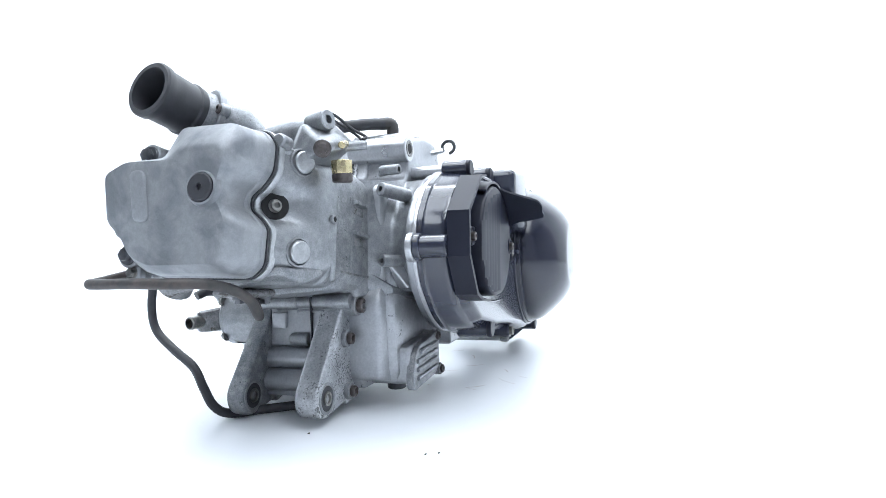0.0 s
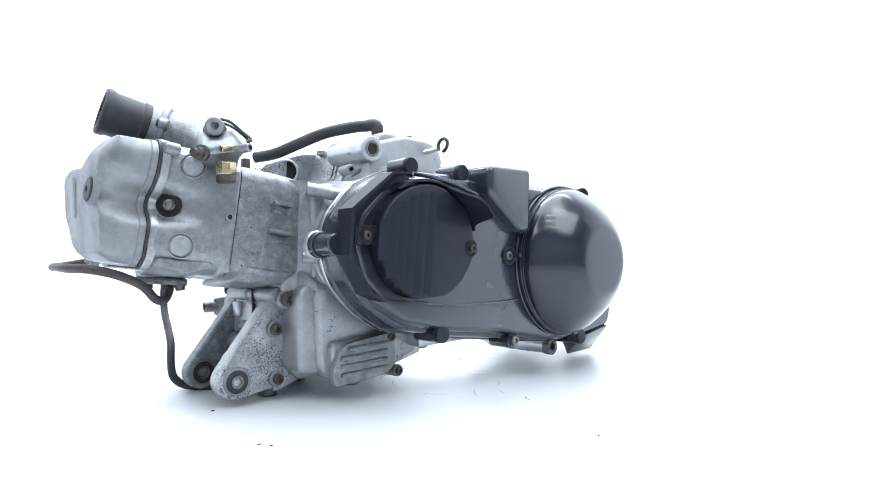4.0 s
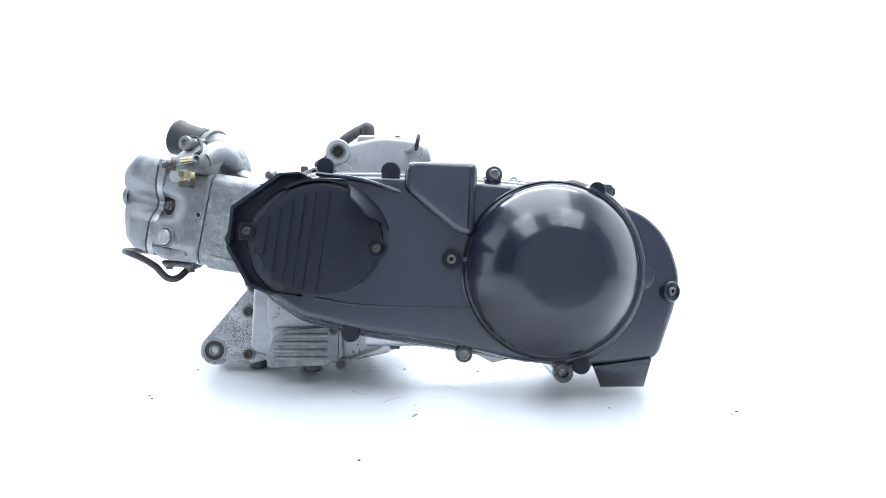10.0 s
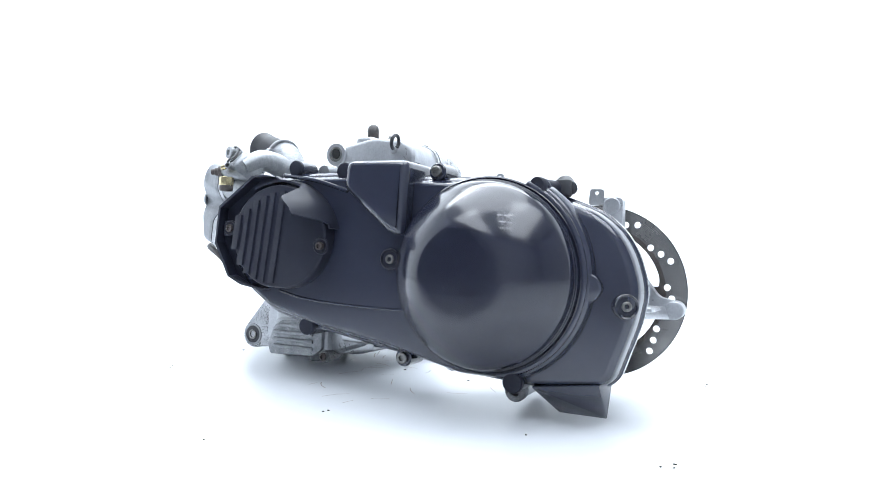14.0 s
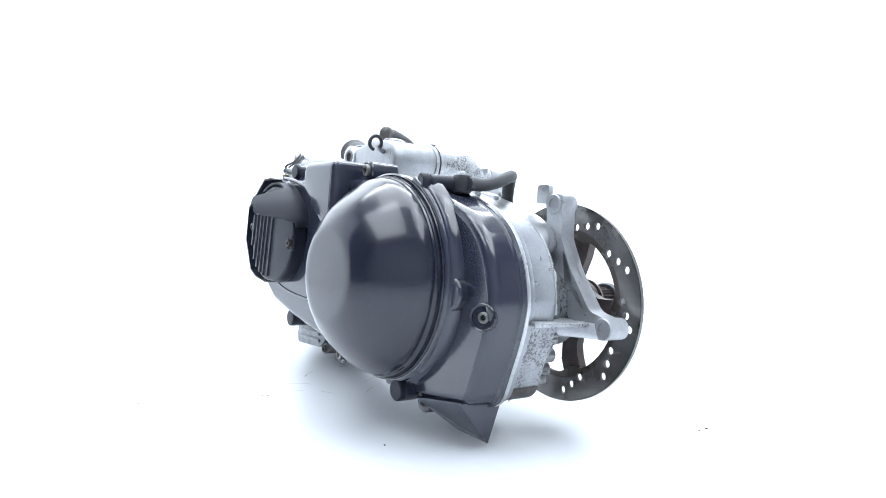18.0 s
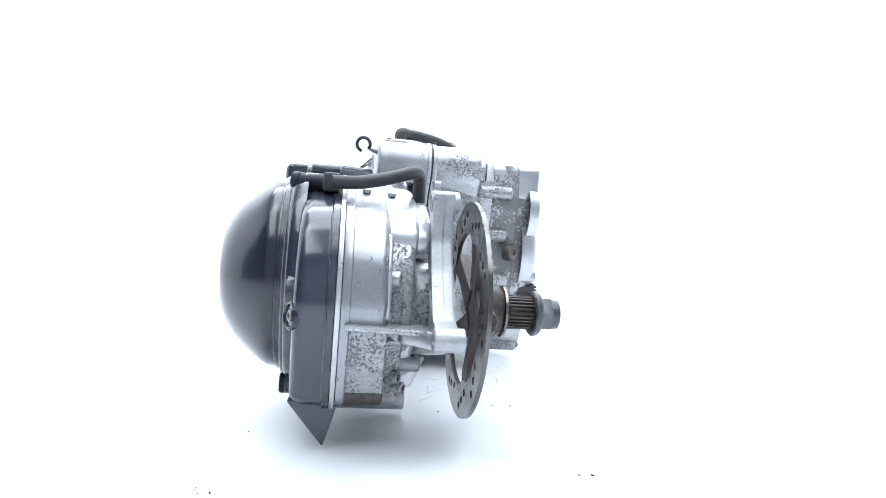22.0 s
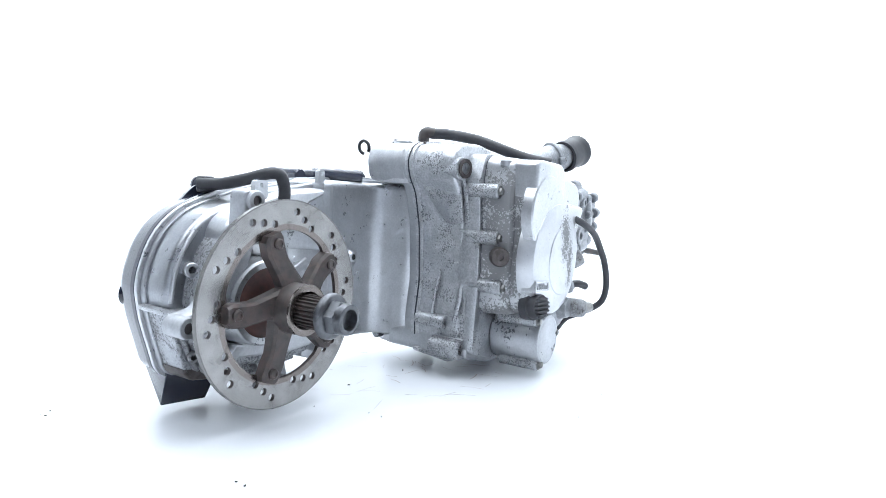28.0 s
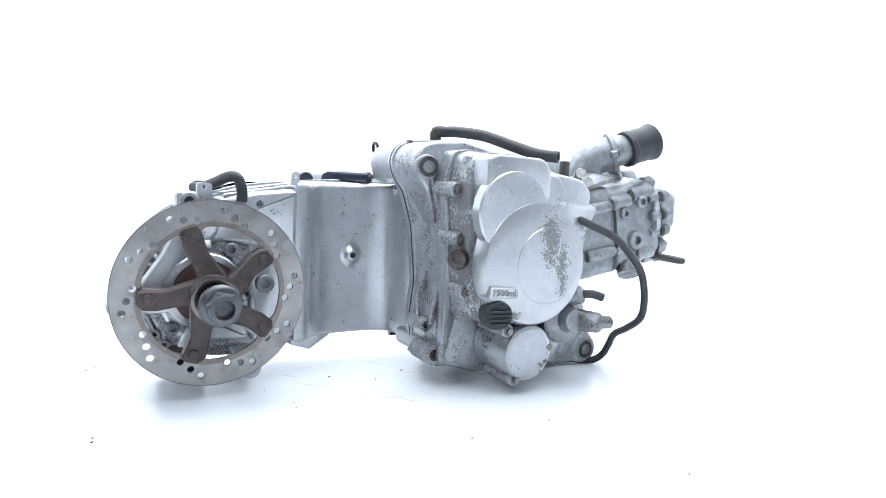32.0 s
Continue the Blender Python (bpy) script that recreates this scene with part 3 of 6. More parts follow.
def fan_cover():
    """The round slatted cover, its eight-sided shield and the hood over it."""
    cx, cz, rx, rz = -0.0925, 0.1800, 0.0725, 0.0655
    loop = []
    for x, z in circle2(cx, cz, rx, 56, rz):
        z = max(z, cz - 0.0635)
        loop.append((x, z))
    bm = B()
    prism(bm, loop, -0.146, -0.1670, "y", 0, 0.004)
    fan = part("fan_cover", bm, SATIN, ENGINE, "round satin black plastic fan cover with upright slats", 30)
    for k, x in enumerate((-0.1590, -0.1465, -0.1335, -0.1210, -0.1085, -0.0930)):
        half = rz * math.sqrt(max(0.05, 1 - ((x - cx) / rx) ** 2)) - 0.006
        lo, hi = cz - min(half, 0.058), cz + half - 0.003
        if k == 0:
            lo, hi = cz - 0.018, cz + 0.026
        bm = B()
        hull(bm, [(x + dx + 0.13 * (z - cz), y, z) for z in (lo, hi) for dx, y in ((-0.0070, -0.1666), (0.0055, -0.1666), (0.0034, -0.1692), (0.0046, -0.1692))])
        part("slat", bm, SATIN, fan, "", 20)
    bm = B()
    box(bm, (-0.174, -0.1530, 0.1890), (0.034, 0.012, 0.020), 0.003)
    part("bolt_block", bm, SATIN, fan)
    for x, z, face in ((-0.1775, 0.1890, -0.1590), (-0.0265, 0.171, -0.1670)):
        bm = B()
        lathe(bm, [(0.0105, -0.003), (0.0105, 0.0), (0.0095, 0.0012), (0.0080, 0.0), (0.0078, -0.002), (0, -0.002)], (x, face, z), (0, -1, 0), 24)
        part("bolt_cup", bm, SATIN, fan)
        place("bolt", SOCKET, fan, (x, face - 0.001, z), (0, -1, 0), 0.75, "rusty cross-head screw")
    # shield: a base plate and a standing wall, following eight straight sides on the front
    outer = [(-0.118, 0.2585), (-0.141, 0.2572), (-0.196, 0.2174), (-0.2008, 0.1690), (-0.1765, 0.1260), (-0.154, 0.1165), (-0.118, 0.112)]
    bm = B()
    wall_in = [(x + 0.0035, z + (0.002 if z < 0.17 else -0.002)) for x, z in outer]
    rows = []
    for line, y in ((outer, -0.138), (outer, -0.1625), (wall_in, -0.1630), (wall_in, -0.138)):
        rows.append([bm.verts.new((x, y, z)) for x, z in line])
    for a, b in zip(rows, rows[1:] + rows[:1]):
        for i in range(len(outer) - 1):
            bm.faces.new((a[i], a[i + 1], b[i + 1], b[i]))
    for i in (0, len(outer) - 1):
        bm.faces.new([row[i] for row in rows])
    shield = part("shield", bm, SATIN, fan, "angular black plastic shield wall", 20)
    bm = B()
    prism(bm, [(x + 0.002, z) for x, z in outer] + [(-0.1, 0.12), (-0.09, 0.18), (-0.1, 0.25)], -0.139, -0.1480, "y", 0, 0.001)
    part("shield_floor", bm, SATIN, fan)
    # hood: a lip along the upper edge that grows into a tongue, leaning in as it stands out
    bm = B()
    rows = []
    for k in range(27):
        deg = 122 - 112 * k / 26
        a = radians(deg)
        rise = min(1.0, max(0.0, (66 - deg) / 16.0)) * min(1.0, max(0.0, (deg - 14) / 14.0))
        rise = rise * rise * (3 - 2 * rise)
        out = -0.1655 - 0.0480 * rise + (0.0009 * math.sin(k * 2.3) if rise > 0.1 else 0)
        base = Vector((cx + (rx + 0.006) * math.cos(a), -0.145, cz + (rz + 0.004) * math.sin(a)))
        shrink = 1.0 - 0.18 * rise
        tip = Vector((cx + (rx + 0.004) * shrink * math.cos(a), out, cz + (rz + 0.003) * shrink * math.sin(a)))
        n = Vector((math.cos(a), 0, math.sin(a))) * 0.0026
        rows.append([bm.verts.new(base), bm.verts.new(tip), bm.verts.new(tip + n), bm.verts.new(base + n)])
    for a, b in zip(rows, rows[1:]):
        for i in range(4):
            bm.faces.new((a[i], a[(i + 1) % 4], b[(i + 1) % 4], b[i]))
    bm.faces.new(rows[0])
    bm.faces.new(rows[-1][::-1])
    part("hood", bm, SATIN, fan, "standing lip with a ragged edge", 50)
    return fan


belt_cover()
clutch_dome()
fan_cover()


# -- silver gear case behind the belt cover --


def below(ring, top, front):
    """The part of a closed outline that lies lower than top and behind front."""
    for axis, limit, sign in ((1, top, 1), (0, front, -1)):
        kept = []
        for a, b in zip(ring, ring[1:] + ring[:1]):
            inside = (a[axis] - limit) * sign <= 0
            if inside:
                kept.append(a)
            if inside != ((b[axis] - limit) * sign <= 0):
                f = (limit - a[axis]) / (b[axis] - a[axis])
                kept.append((a[0] + (b[0] - a[0]) * f, a[1] + (b[1] - a[1]) * f))
        ring = kept
    return ring


def gear_case():
    rim = fillet(COVER, 0.014)
    bm = B()
    prism(bm, inset(rim, 0.0020), -0.0962, -0.0875, "y", 0.0008, 0.0015)
    prism(bm, fillet([p for p in inset(COVER, 0.0045) if p[0] > 0.115], 0.012), -0.0890, -0.0535, "y", 0, 0.009, steps=5)
    case = part("gear_case", bm, REARWORN, ENGINE, "silver painted gear case with flaking paint", 30)
    for top, front, gap, y0, y1, tone, name, words in ((0.1145, 0.160, 0.0038, -0.0880, -0.0530, SCABBY, "flaked_wall", "flaked lower wall of the gear case"),
                                                       (0.0530, 0.255, 0.0031, -0.0872, -0.0525, BOLT, "bare_corner", "dark lower rear corner of the gear case")):
        bm = B()
        prism(bm, below(inset(fillet(COVER, 0.012), gap), top, front), y0, y1, "y", 0, 0.003)
        part(name, bm, tone, case, words, 30)
    # smooth panel that sweeps from the housing round to the crankcase
    bm = B()
    profile = [(0.150, -0.026), (0.138, -0.027), (0.129, -0.031), (0.123, -0.040), (0.115, -0.0490), (0.104, -0.0545), (0.085, -0.0568), (0.060, -0.0578), (0.036, -0.0570),
               (0.020, -0.0545), (0.010, -0.0490), (0.0045, -0.040), (0.0005, -0.028), (-0.0025, -0.014), (-0.006, -0.002), (-0.020, 0.006), (-0.045, 0.006), (-0.045, -0.088), (0.150, -0.088)]
    prism(bm, profile, 0.0455, 0.2595, "z", 0.006, 0.010, steps=5)
    part("dished_panel", bm, SILVER, case, "smooth curved silver panel", 60)
    bm = B()
    hull(bm, [(0.118, -0.060, 0.050), (0.118, -0.060, 0.030), (0.142, -0.060, 0.038), (0.118, -0.090, 0.030), (0.142, -0.090, 0.036), (0.09, -0.09, 0.044), (0.09, -0.064, 0.046)], 0.004)
    part("panel_foot", bm, SILVER, case)
    # gear housing behind the brake disc: a shoulder, a sunk field under it and a box below
    bm = B()
    prism(bm, fillet([(0.146, 0.2500), (0.205, 0.2445), (0.243, 0.2335), (0.272, 0.2225), (0.292, 0.2100), (0.3000, 0.1940), (0.2960, 0.178), (0.240, 0.180), (0.200, 0.175), (0.146, 0.17)], 0.009), -0.065, -0.0240, "y", 0, 0.007, draft=0.001)
    prism(bm, fillet([(0.238, 0.2340), (0.272, 0.2215), (0.291, 0.2090), (0.2990, 0.1930), (0.2950, 0.179), (0.250, 0.184)], 0.009), -0.065, -0.0135, "y", 0, 0.006, draft=0.002)
    part("housing_shoulder", bm, SILVER, case, "", 30)
    bm = B()
    prism(bm, fillet([(0.146, 0.21), (0.292, 0.200), (0.307, 0.182), (0.317, 0.160), (0.323, 0.140), (0.325, 0.112), (0.146, 0.112)], 0.012), -0.065, -0.029, "y", 0, 0.006, draft=0.002)
    part("sunk_field", bm, SCABBY, case, "dished field with heavily flaked paint", 30)
    bm = B()
    prism(bm, fillet([(0.120, 0.120), (0.333, 0.117), (0.329, 0.098), (0.307, 0.050), (0.235, 0.0415), (0.150, 0.0430), (0.124, 0.060)], 0.010), -0.070, -0.038, "y", 0, 0.006, draft=0.003)
    part("lower_box", bm, SCABBY, case, "flaked lower box of the gear case", 30)
    bm = B()
    prism(bm, fillet([(0.205, 0.116), (0.318, 0.114), (0.312, 0.088), (0.292, 0.058), (0.205, 0.052)], 0.010), -0.060, -0.026, "y", 0, 0.007, draft=0.003)
    part("lower_step", bm, SILVER, case, "", 30)
    bm = B()
    prism(bm, fillet([(0.142, 0.19), (0.215, 0.188), (0.208, 0.05), (0.146, 0.055)], 0.012), -0.065, -0.027, "y", 0, 0.008, draft=0.002)
    part("inner_wall", bm, SILVER, case, "", 30)
    bm = B()
    lathe(bm, [(0.056, -0.012), (0.054, -0.0050), (0.0500, -0.002), (0.0482, 0.002), (0.0470, 0.010), (0.0455, 0.036), (0.0435, 0.0385), (0.037, 0.0385)], (0.268, -0.028, 0.127), (0, 1, 0), 48)
    part("bearing_hub", bm, CHIPPED, case, "", 30)
    bm = B()
    lathe(bm, [(0.037, 0.0), (0.037, 0.003), (0.030, 0.006), (0.020, 0.006), (0.0, 0.006)], (0.268, 0.006, 0.127), (0, 1, 0), 40)
    part("oil_seal", bm, SEAL, case, "red-brown oil seal")
    # long rib across the case and short ribs of the hub
    bm = B()
    hull(bm, [(0.3470, -0.090, 0.1172), (0.3465, -0.020, 0.1150), (0.30, -0.09, 0.1172), (0.30, -0.020, 0.1155)], 0.0026)
    part("rib", bm, WEATHERED, case)
    for x0, z0, x1, z1 in ((0.333, 0.104, 0.307, 0.052), (0.333, 0.1, 0.315, 0.1)):
        bm = B()
        hull(bm, [(x0, -0.09, z0), (x0, -0.048, z0), (x1, -0.09, z1), (x1, -0.048, z1)], 0.0022)
        part("rib", bm, SCABBY, case)
    bm = B()
    tube(bm, [(0.309, -0.0545, 0.1985), (0.3215, -0.0548, 0.180), (0.3310, -0.0548, 0.158), (0.3360, -0.0548, 0.124)], 0.0026, 10, 4)
    part("field_edge", bm, SILVER, case)
    # long slot along the top edge
    bm = B()
    hull(bm, [(0.150, -0.078, 0.2535), (0.235, -0.078, 0.2395), (0.150, -0.074, 0.2535), (0.235, -0.074, 0.2395)], 0.0028)
    hull(bm, [(0.150, -0.052, 0.2515), (0.235, -0.052, 0.2375), (0.150, -0.048, 0.2515), (0.235, -0.048, 0.2375)], 0.0028)
    part("slot_rib", bm, SILVER, case)
    for a, r0, r1, w in ((95, 0.05, 0.072, 0.004), (160, 0.05, 0.098, 0.004), (222, 0.05, 0.092, 0.004), (285, 0.05, 0.075, 0.004)):
        c, d = math.cos(radians(a)), math.sin(radians(a))
        bm = B()
        hull(bm, [(0.268 + c * r + o * d * w, y, 0.127 + d * r - o * c * w) for r, y in ((r0, -0.014), (r1, -0.026), (r0, -0.045), (r1, -0.045)) for o in (-1, 1)], 0.0022)
        part("hub_rib", bm, SILVER, case)
    for x, z, r in ((0.222, 0.090, 0.010), (0.232, 0.172, 0.009), (0.190, 0.128, 0.012), (0.300, 0.078, 0.008)):
        bm = B()
        lathe(bm, [(r, -0.02), (r, 0.006), (r - 0.0015, 0.0075), (r * 0.5, 0.0075), (r * 0.45, 0.002), (0, 0.002)], (x, -0.026, z), (0, 1, 0), 20)
        part("case_boss", bm, CAST, case)
    for x, y, z, r in ((0.306, -0.040, 0.068, 0.006), (0.296, -0.034, 0.056, 0.0055)):
        bm = B()
        sleeve(bm, (x, y - 0.02, z), (0.5, 0.86, 0), r, r * 0.5, 0.024, 0.01)
        part("case_boss", bm, CAST_DARK, case)
    # arm that carried the brake caliper: an upright bar, a pocketed gusset and a bored foot
    outline = fillet([(0.2745, 0.2435), (0.2990, 0.2435), (0.3000, 0.198), (0.3150, 0.168), (0.3440, 0.1275), (0.362, 0.1240), (0.3730, 0.1170), (0.3730, 0.1085), (0.364, 0.1020),
                      (0.330, 0.1030), (0.314, 0.122), (0.302, 0.146), (0.288, 0.172), (0.2810, 0.200)], 0.006)
    bm = B()
    plate(bm, [outline, fillet([(0.3030, 0.186), (0.3085, 0.152), (0.3365, 0.1275)], 0.003, 3)], -0.0150, -0.0040)
    arm = part("caliper_arm", bm, GREYED, case, "", 30)
    bm = B()
    prism(bm, outline, -0.0050, 0.0060, "y", 0, 0.003)
    part("arm_web", bm, GREYED, arm, "", 30)
    for x, z, r in ((0.2865, 0.2330, 0.0105), (0.3620, 0.1130, 0.0108)):
        bm = B()
        lathe(bm, [(0.0056, -0.0165), (r - 0.0010, -0.0165), (r, -0.0155), (r, 0.0100), (r - 0.0010, 0.0110), (0.0056, 0.0110), (0.0056, -0.0165)], (x, 0, z), (0, 1, 0), 28)
        part("threaded_boss", bm, GREYED, arm)
        bm = B()
        peg(bm, (x, -0.0140, z), (0, 1, 0), 0.0057, 0.0225, 0.0005, 16)
        part("thread", bm, BOLT, arm)
    bm = B()
    hull(bm, [(0.310, -0.056, 0.1150), (0.310, -0.056, 0.1050), (0.352, -0.0145, 0.1150), (0.356, -0.0145, 0.1045), (0.30, 0.001, 0.1150), (0.30, 0.001, 0.1050), (0.352, 0.002, 0.1150), (0.356, 0.002, 0.1045)], 0.0022)
    part("foot_beam", bm, SILVER, arm)
    # small tabs on the top
    for x, y, z, h, w in ((0.150, -0.037, 0.254, 0.017, 0.006), (0.267, -0.012, 0.234, 0.020, 0.0095)):
        bm = B()
        plate(bm, [fillet([(x - w, z), (x + w, z), (x + w - 0.001, z + h), (x - w + 0.001, z + h)], 0.004), circle2(x, z + h - 0.005, 0.0024, 12)], y, y + 0.006)
        part("cable_tab", bm, SILVER, case)
    # side holes and studs
    bm = B()
    lathe(bm, [(0.022, 0.0018), (0.017, 0.0026), (0.012, 0.0045), (0.0085, 0.0075), (0.0072, 0.0100), (0.0062, 0.0106), (0.0042, 0.0106)], (0.0596, -0.0600, 0.158), (0, 1, 0), 28)
    part("breather_stud", bm, SILVER, case)
    # two black pegs painted as the shade of holes
    bm = B()
    peg(bm, (0.0596, -0.056, 0.158), (0, 1, 0), 0.0043, 0.0058, 0.0002, 18)
    part("blind_hole", bm, VOID, case)
    bm = B()
    peg(bm, (0.197, -0.028, 0.229), (0, 1, 0), 0.0052, 0.004, 0.0004, 18)
    part("blind_hole", bm, VOID, case)
    bm = B()
    sleeve(bm, (0.314, -0.062, 0.1585), (0.3, 0.95, 0), 0.0078, 0.004, 0.020, 0.012)
    part("drain_boss", bm, SILVER, case)
    # round lug under the case
    bm = B()
    sleeve(bm, (0.206, -0.098, 0.018), (0, 1, 0), 0.0125, 0.006, 0.078, 0.02)
    hull(bm, [(0.196, -0.095, 0.02), (0.216, -0.095, 0.02), (0.196, -0.03, 0.02), (0.216, -0.03, 0.02), (0.186, -0.095, 0.05), (0.23, -0.095, 0.05),
              (0.186, -0.05, 0.05), (0.23, -0.05, 0.05)], 0.002)
    part("stand_lug", bm, SILVER, case)
    bm = B()
    sleeve(bm, (0.206, -0.096, 0.0165), (0, -1, 0), 0.0125, 0.006, 0.012, 0.010)
    part("stand_bush", bm, CAST_DARK, case)
    return case


gear_case()


def case_hose():
    bm = B()
    tube(bm, [(0.262, -0.112, 0.2455), (0.255, -0.085, 0.247), (0.245, -0.055, 0.254), (0.234, -0.030, 0.262), (0.225, -0.0225, 0.260), (0.2205, -0.0205, 0.246), (0.2205, -0.0205, 0.232)],
         0.0068, 16)
    hose = part("breather_hose", bm, RUBBER, ENGINE, "black rubber breather hose")
    bm = B()
    box(bm, (0.254, -0.112, 0.2450), (0.018, 0.017, 0.019), 0.004)
    part("hose_elbow", bm, RUBBER, hose)
    bm = B()
    lathe(bm, [(0, 0), (0.0098, 0), (0.0104, 0.001), (0.0104, 0.007), (0.0088, 0.009), (0.0088, 0.048), (0, 0.048)], (0.2345, -0.1495, 0.2435), (0.32, 0.95, 0.02), 22)
    part("hose_clip", bm, SATIN, hose)
    # two short black pipes lying on the top
    bm = B()
    peg(bm, (0.030, -0.066, 0.267), (0.62, -0.75, 0), 0.009, 0.070, 0.0015)
    part("top_pipe", bm, BLACK, ENGINE, "short black pipe")
    bm = B()
    tube(bm, [(-0.072, -0.105, 0.2685), (-0.072, -0.07, 0.2685), (-0.072, -0.05, 0.268)], 0.0085, 14)
    part("spacer_tube", bm, SILVER, ENGINE)


case_hose()


# -- brake disc, carrier and axle --


def brake():
    cx, cz, y = 0.264, 0.128, 0.0275
    loops = [circle2(cx, cz, 0.1085, 96)]
    inner = []
    for k in range(90):
        a = 2 * math.pi * k / 90
        lobe = max(0.0, math.cos(5 * (a - radians(72)))) ** 3
        inner.append((cx + (0.0775 - 0.006 * lobe) * math.cos(a), cz + (0.0775 - 0.006 * lobe) * math.sin(a)))
    loops.append(inner)
    for g in range(10):
        base = 97.5 + 36 * g
        for da, r in ((0.0, 0.0965), (7.8, 0.0902), (16.7, 0.0848)):
            a = radians(base + da)
            loops.append(circle2(cx + r * math.cos(a), cz + r * math.sin(a), 0.0041, 16))
    bm = B()
    plate(bm, loops, y, y + 0.0042)
    disc = part("brake_disc", bm, STEEL, ENGINE, "worn brushed steel brake disc with drilled holes", 30)
    disc.data.materials.append(RUST)
    for poly in disc.data.polygons:
        poly.material_index = 1 if abs(poly.normal.y) < 0.5 and math.hypot(poly.center.x - cx, poly.center.z - cz) < 0.106 else 0
    # carrier star with five bent arms
    for k in range(5):
        star = B()
        a = radians(72 + 72 * k)
        u, v = Vector((math.cos(a), 0, math.sin(a))), Vector((-math.sin(a), 0, math.cos(a)))
        c = Vector((0.2650, 0, 0.1270))
        line = [(0.018, 0.0410, 0.0150, 0.006), (0.034, 0.0392, 0.0122, 0.003), (0.050, 0.0368, 0.0110, -0.001), (0.060, 0.0352, 0.0120, -0.002), (0.0735, 0.0348, 0.0118, -0.001), (0.0790, 0.0348, 0.0080, 0.0)]
        rows = []
        for r, yy, w, off in line:
            mid = c + u * r + v * off
            rows.append([star.verts.new(mid + v * s * w + Vector((0, h, 0))) for s, h in ((-1, yy - 0.0055), (1, yy - 0.0055), (1, yy + 0.0050), (0.75, yy + 0.0075), (-0.75, yy + 0.0075), (-1, yy + 0.0050))])
        skin(star, rows)
        part("carrier_arm", star, RUST, disc, "brown rusted disc carrier arm", 35)
    star = B()
    lathe(star, [(0.0, 0.0), (0.026, 0.0), (0.026, 0.022), (0.0235, 0.026), (0.0225, 0.030), (0.019, 0.030), (0.019, 0.010), (0, 0.010)], (0.2675, 0.037, 0.1275), (0, 1, 0), 40)
    part("carrier_hub", star, RUST, disc, "brown rusted disc carrier hub", 35)
    for k in range(5):
        a = radians(72 + 72 * k)
        bm = B()
        lathe(bm, [(0.0058, 0), (0.0058, 0.0025), (0.0045, 0.0036), (0.0028, 0.0036), (0.0028, 0.0028), (0, 0.0028)], (0.2650 + 0.0690 * math.cos(a), 0.0418, 0.1270 + 0.0690 * math.sin(a)), (0, 1, 0), 18)
        part("rivet", bm, RUST, disc)
    bm = B()
    lathe(bm, [(0.0225, 0.0), (0.0262, 0.001), (0.0262, 0.0035), (0.0240, 0.0046), (0.0195, 0.0040)], (0.2675, 0.064, 0.1275), (0, 1, 0), 40)
    part("retaining_ring", bm, STEEL, disc, "bright retaining ring")
    # splined shaft
    bm = B()
    teeth = []
    for k in range(26):
        for f, r in ((0.0, 0.0150), (0.2, 0.0172), (0.5, 0.0172), (0.7, 0.0150)):
            a = 2 * math.pi * (k + f) / 26
            teeth.append((0.269 + r * math.cos(a), 0.1275 + r * math.sin(a)))
    prism(bm, teeth, 0.046, 0.097, "y")
    shaft = part("splined_axle", bm, RUST, ENGINE, "splined wheel axle with rusty teeth", 25)
    bm = B()
    lathe(bm, [(0.0, 0.0), (0.0215, 0.0), (0.0230, 0.0015), (0.0230, 0.005), (0.0210, 0.008), (0.018, 0.009), (0, 0.009)], (0.269, 0.0965, 0.127), (0, 1, 0), 36)
    part("washer", bm, DARKSTEEL, shaft, "thick dark steel washer")
    bm = B()
    prism(bm, circle2(0.2695, 0.127, 0.0178, 6, start=0.2), 0.104, 0.1165, "y", 0, 0.002, steps=2)
    lathe(bm, [(0.0155, 0.0), (0.0148, 0.009), (0.0138, 0.0095), (0.0105, 0.0095), (0.0105, -0.008), (0, -0.008)], (0.2695, 0.1150, 0.127), (0, 1, 0), 32)
    part("axle_nut", bm, DARKSTEEL, shaft, "dark steel axle nut")
    return disc


brake()


# -- crankcase --
CRANK = [(0.038, 0.292), (0.030, 0.309), (0.014, 0.3165), (-0.030, 0.320), (-0.100, 0.309), (-0.166, 0.288), (-0.178, 0.250), (-0.178, 0.140), (-0.196, 0.126),
         (-0.200, 0.034), (-0.150, 0.022), (-0.055, 0.024), (-0.005, 0.036), (0.000, 0.080), (-0.006, 0.130), (0.002, 0.206), (0.016, 0.252), (0.032, 0.272)]

CRANK_LEFT = CRANK[:4] + [(-0.078, 0.309), (-0.087, 0.300), (-0.092, 0.262), (-0.176, 0.250)] + CRANK[7:11] + [(-0.055, 0.024), (-0.036, 0.036), (-0.036, 0.256), (0.030, 0.264)]
CRANK_RIGHT = CRANK[:4] + [(-0.082, 0.309), (-0.090, 0.290), (-0.098, 0.262), (-0.168, 0.257), (-0.178, 0.248)] + CRANK[7:]

MAG = [(0.003, 0.250), (-0.004, 0.298), (-0.018, 0.306), (-0.092, 0.303), (-0.105, 0.292), (-0.160, 0.283), (-0.176, 0.262), (-0.174, 0.222), (-0.166, 0.160), (-0.135, 0.112),
       (-0.085, 0.097), (-0.030, 0.094), (-0.008, 0.104), (-0.006, 0.150), (-0.003, 0.210)]


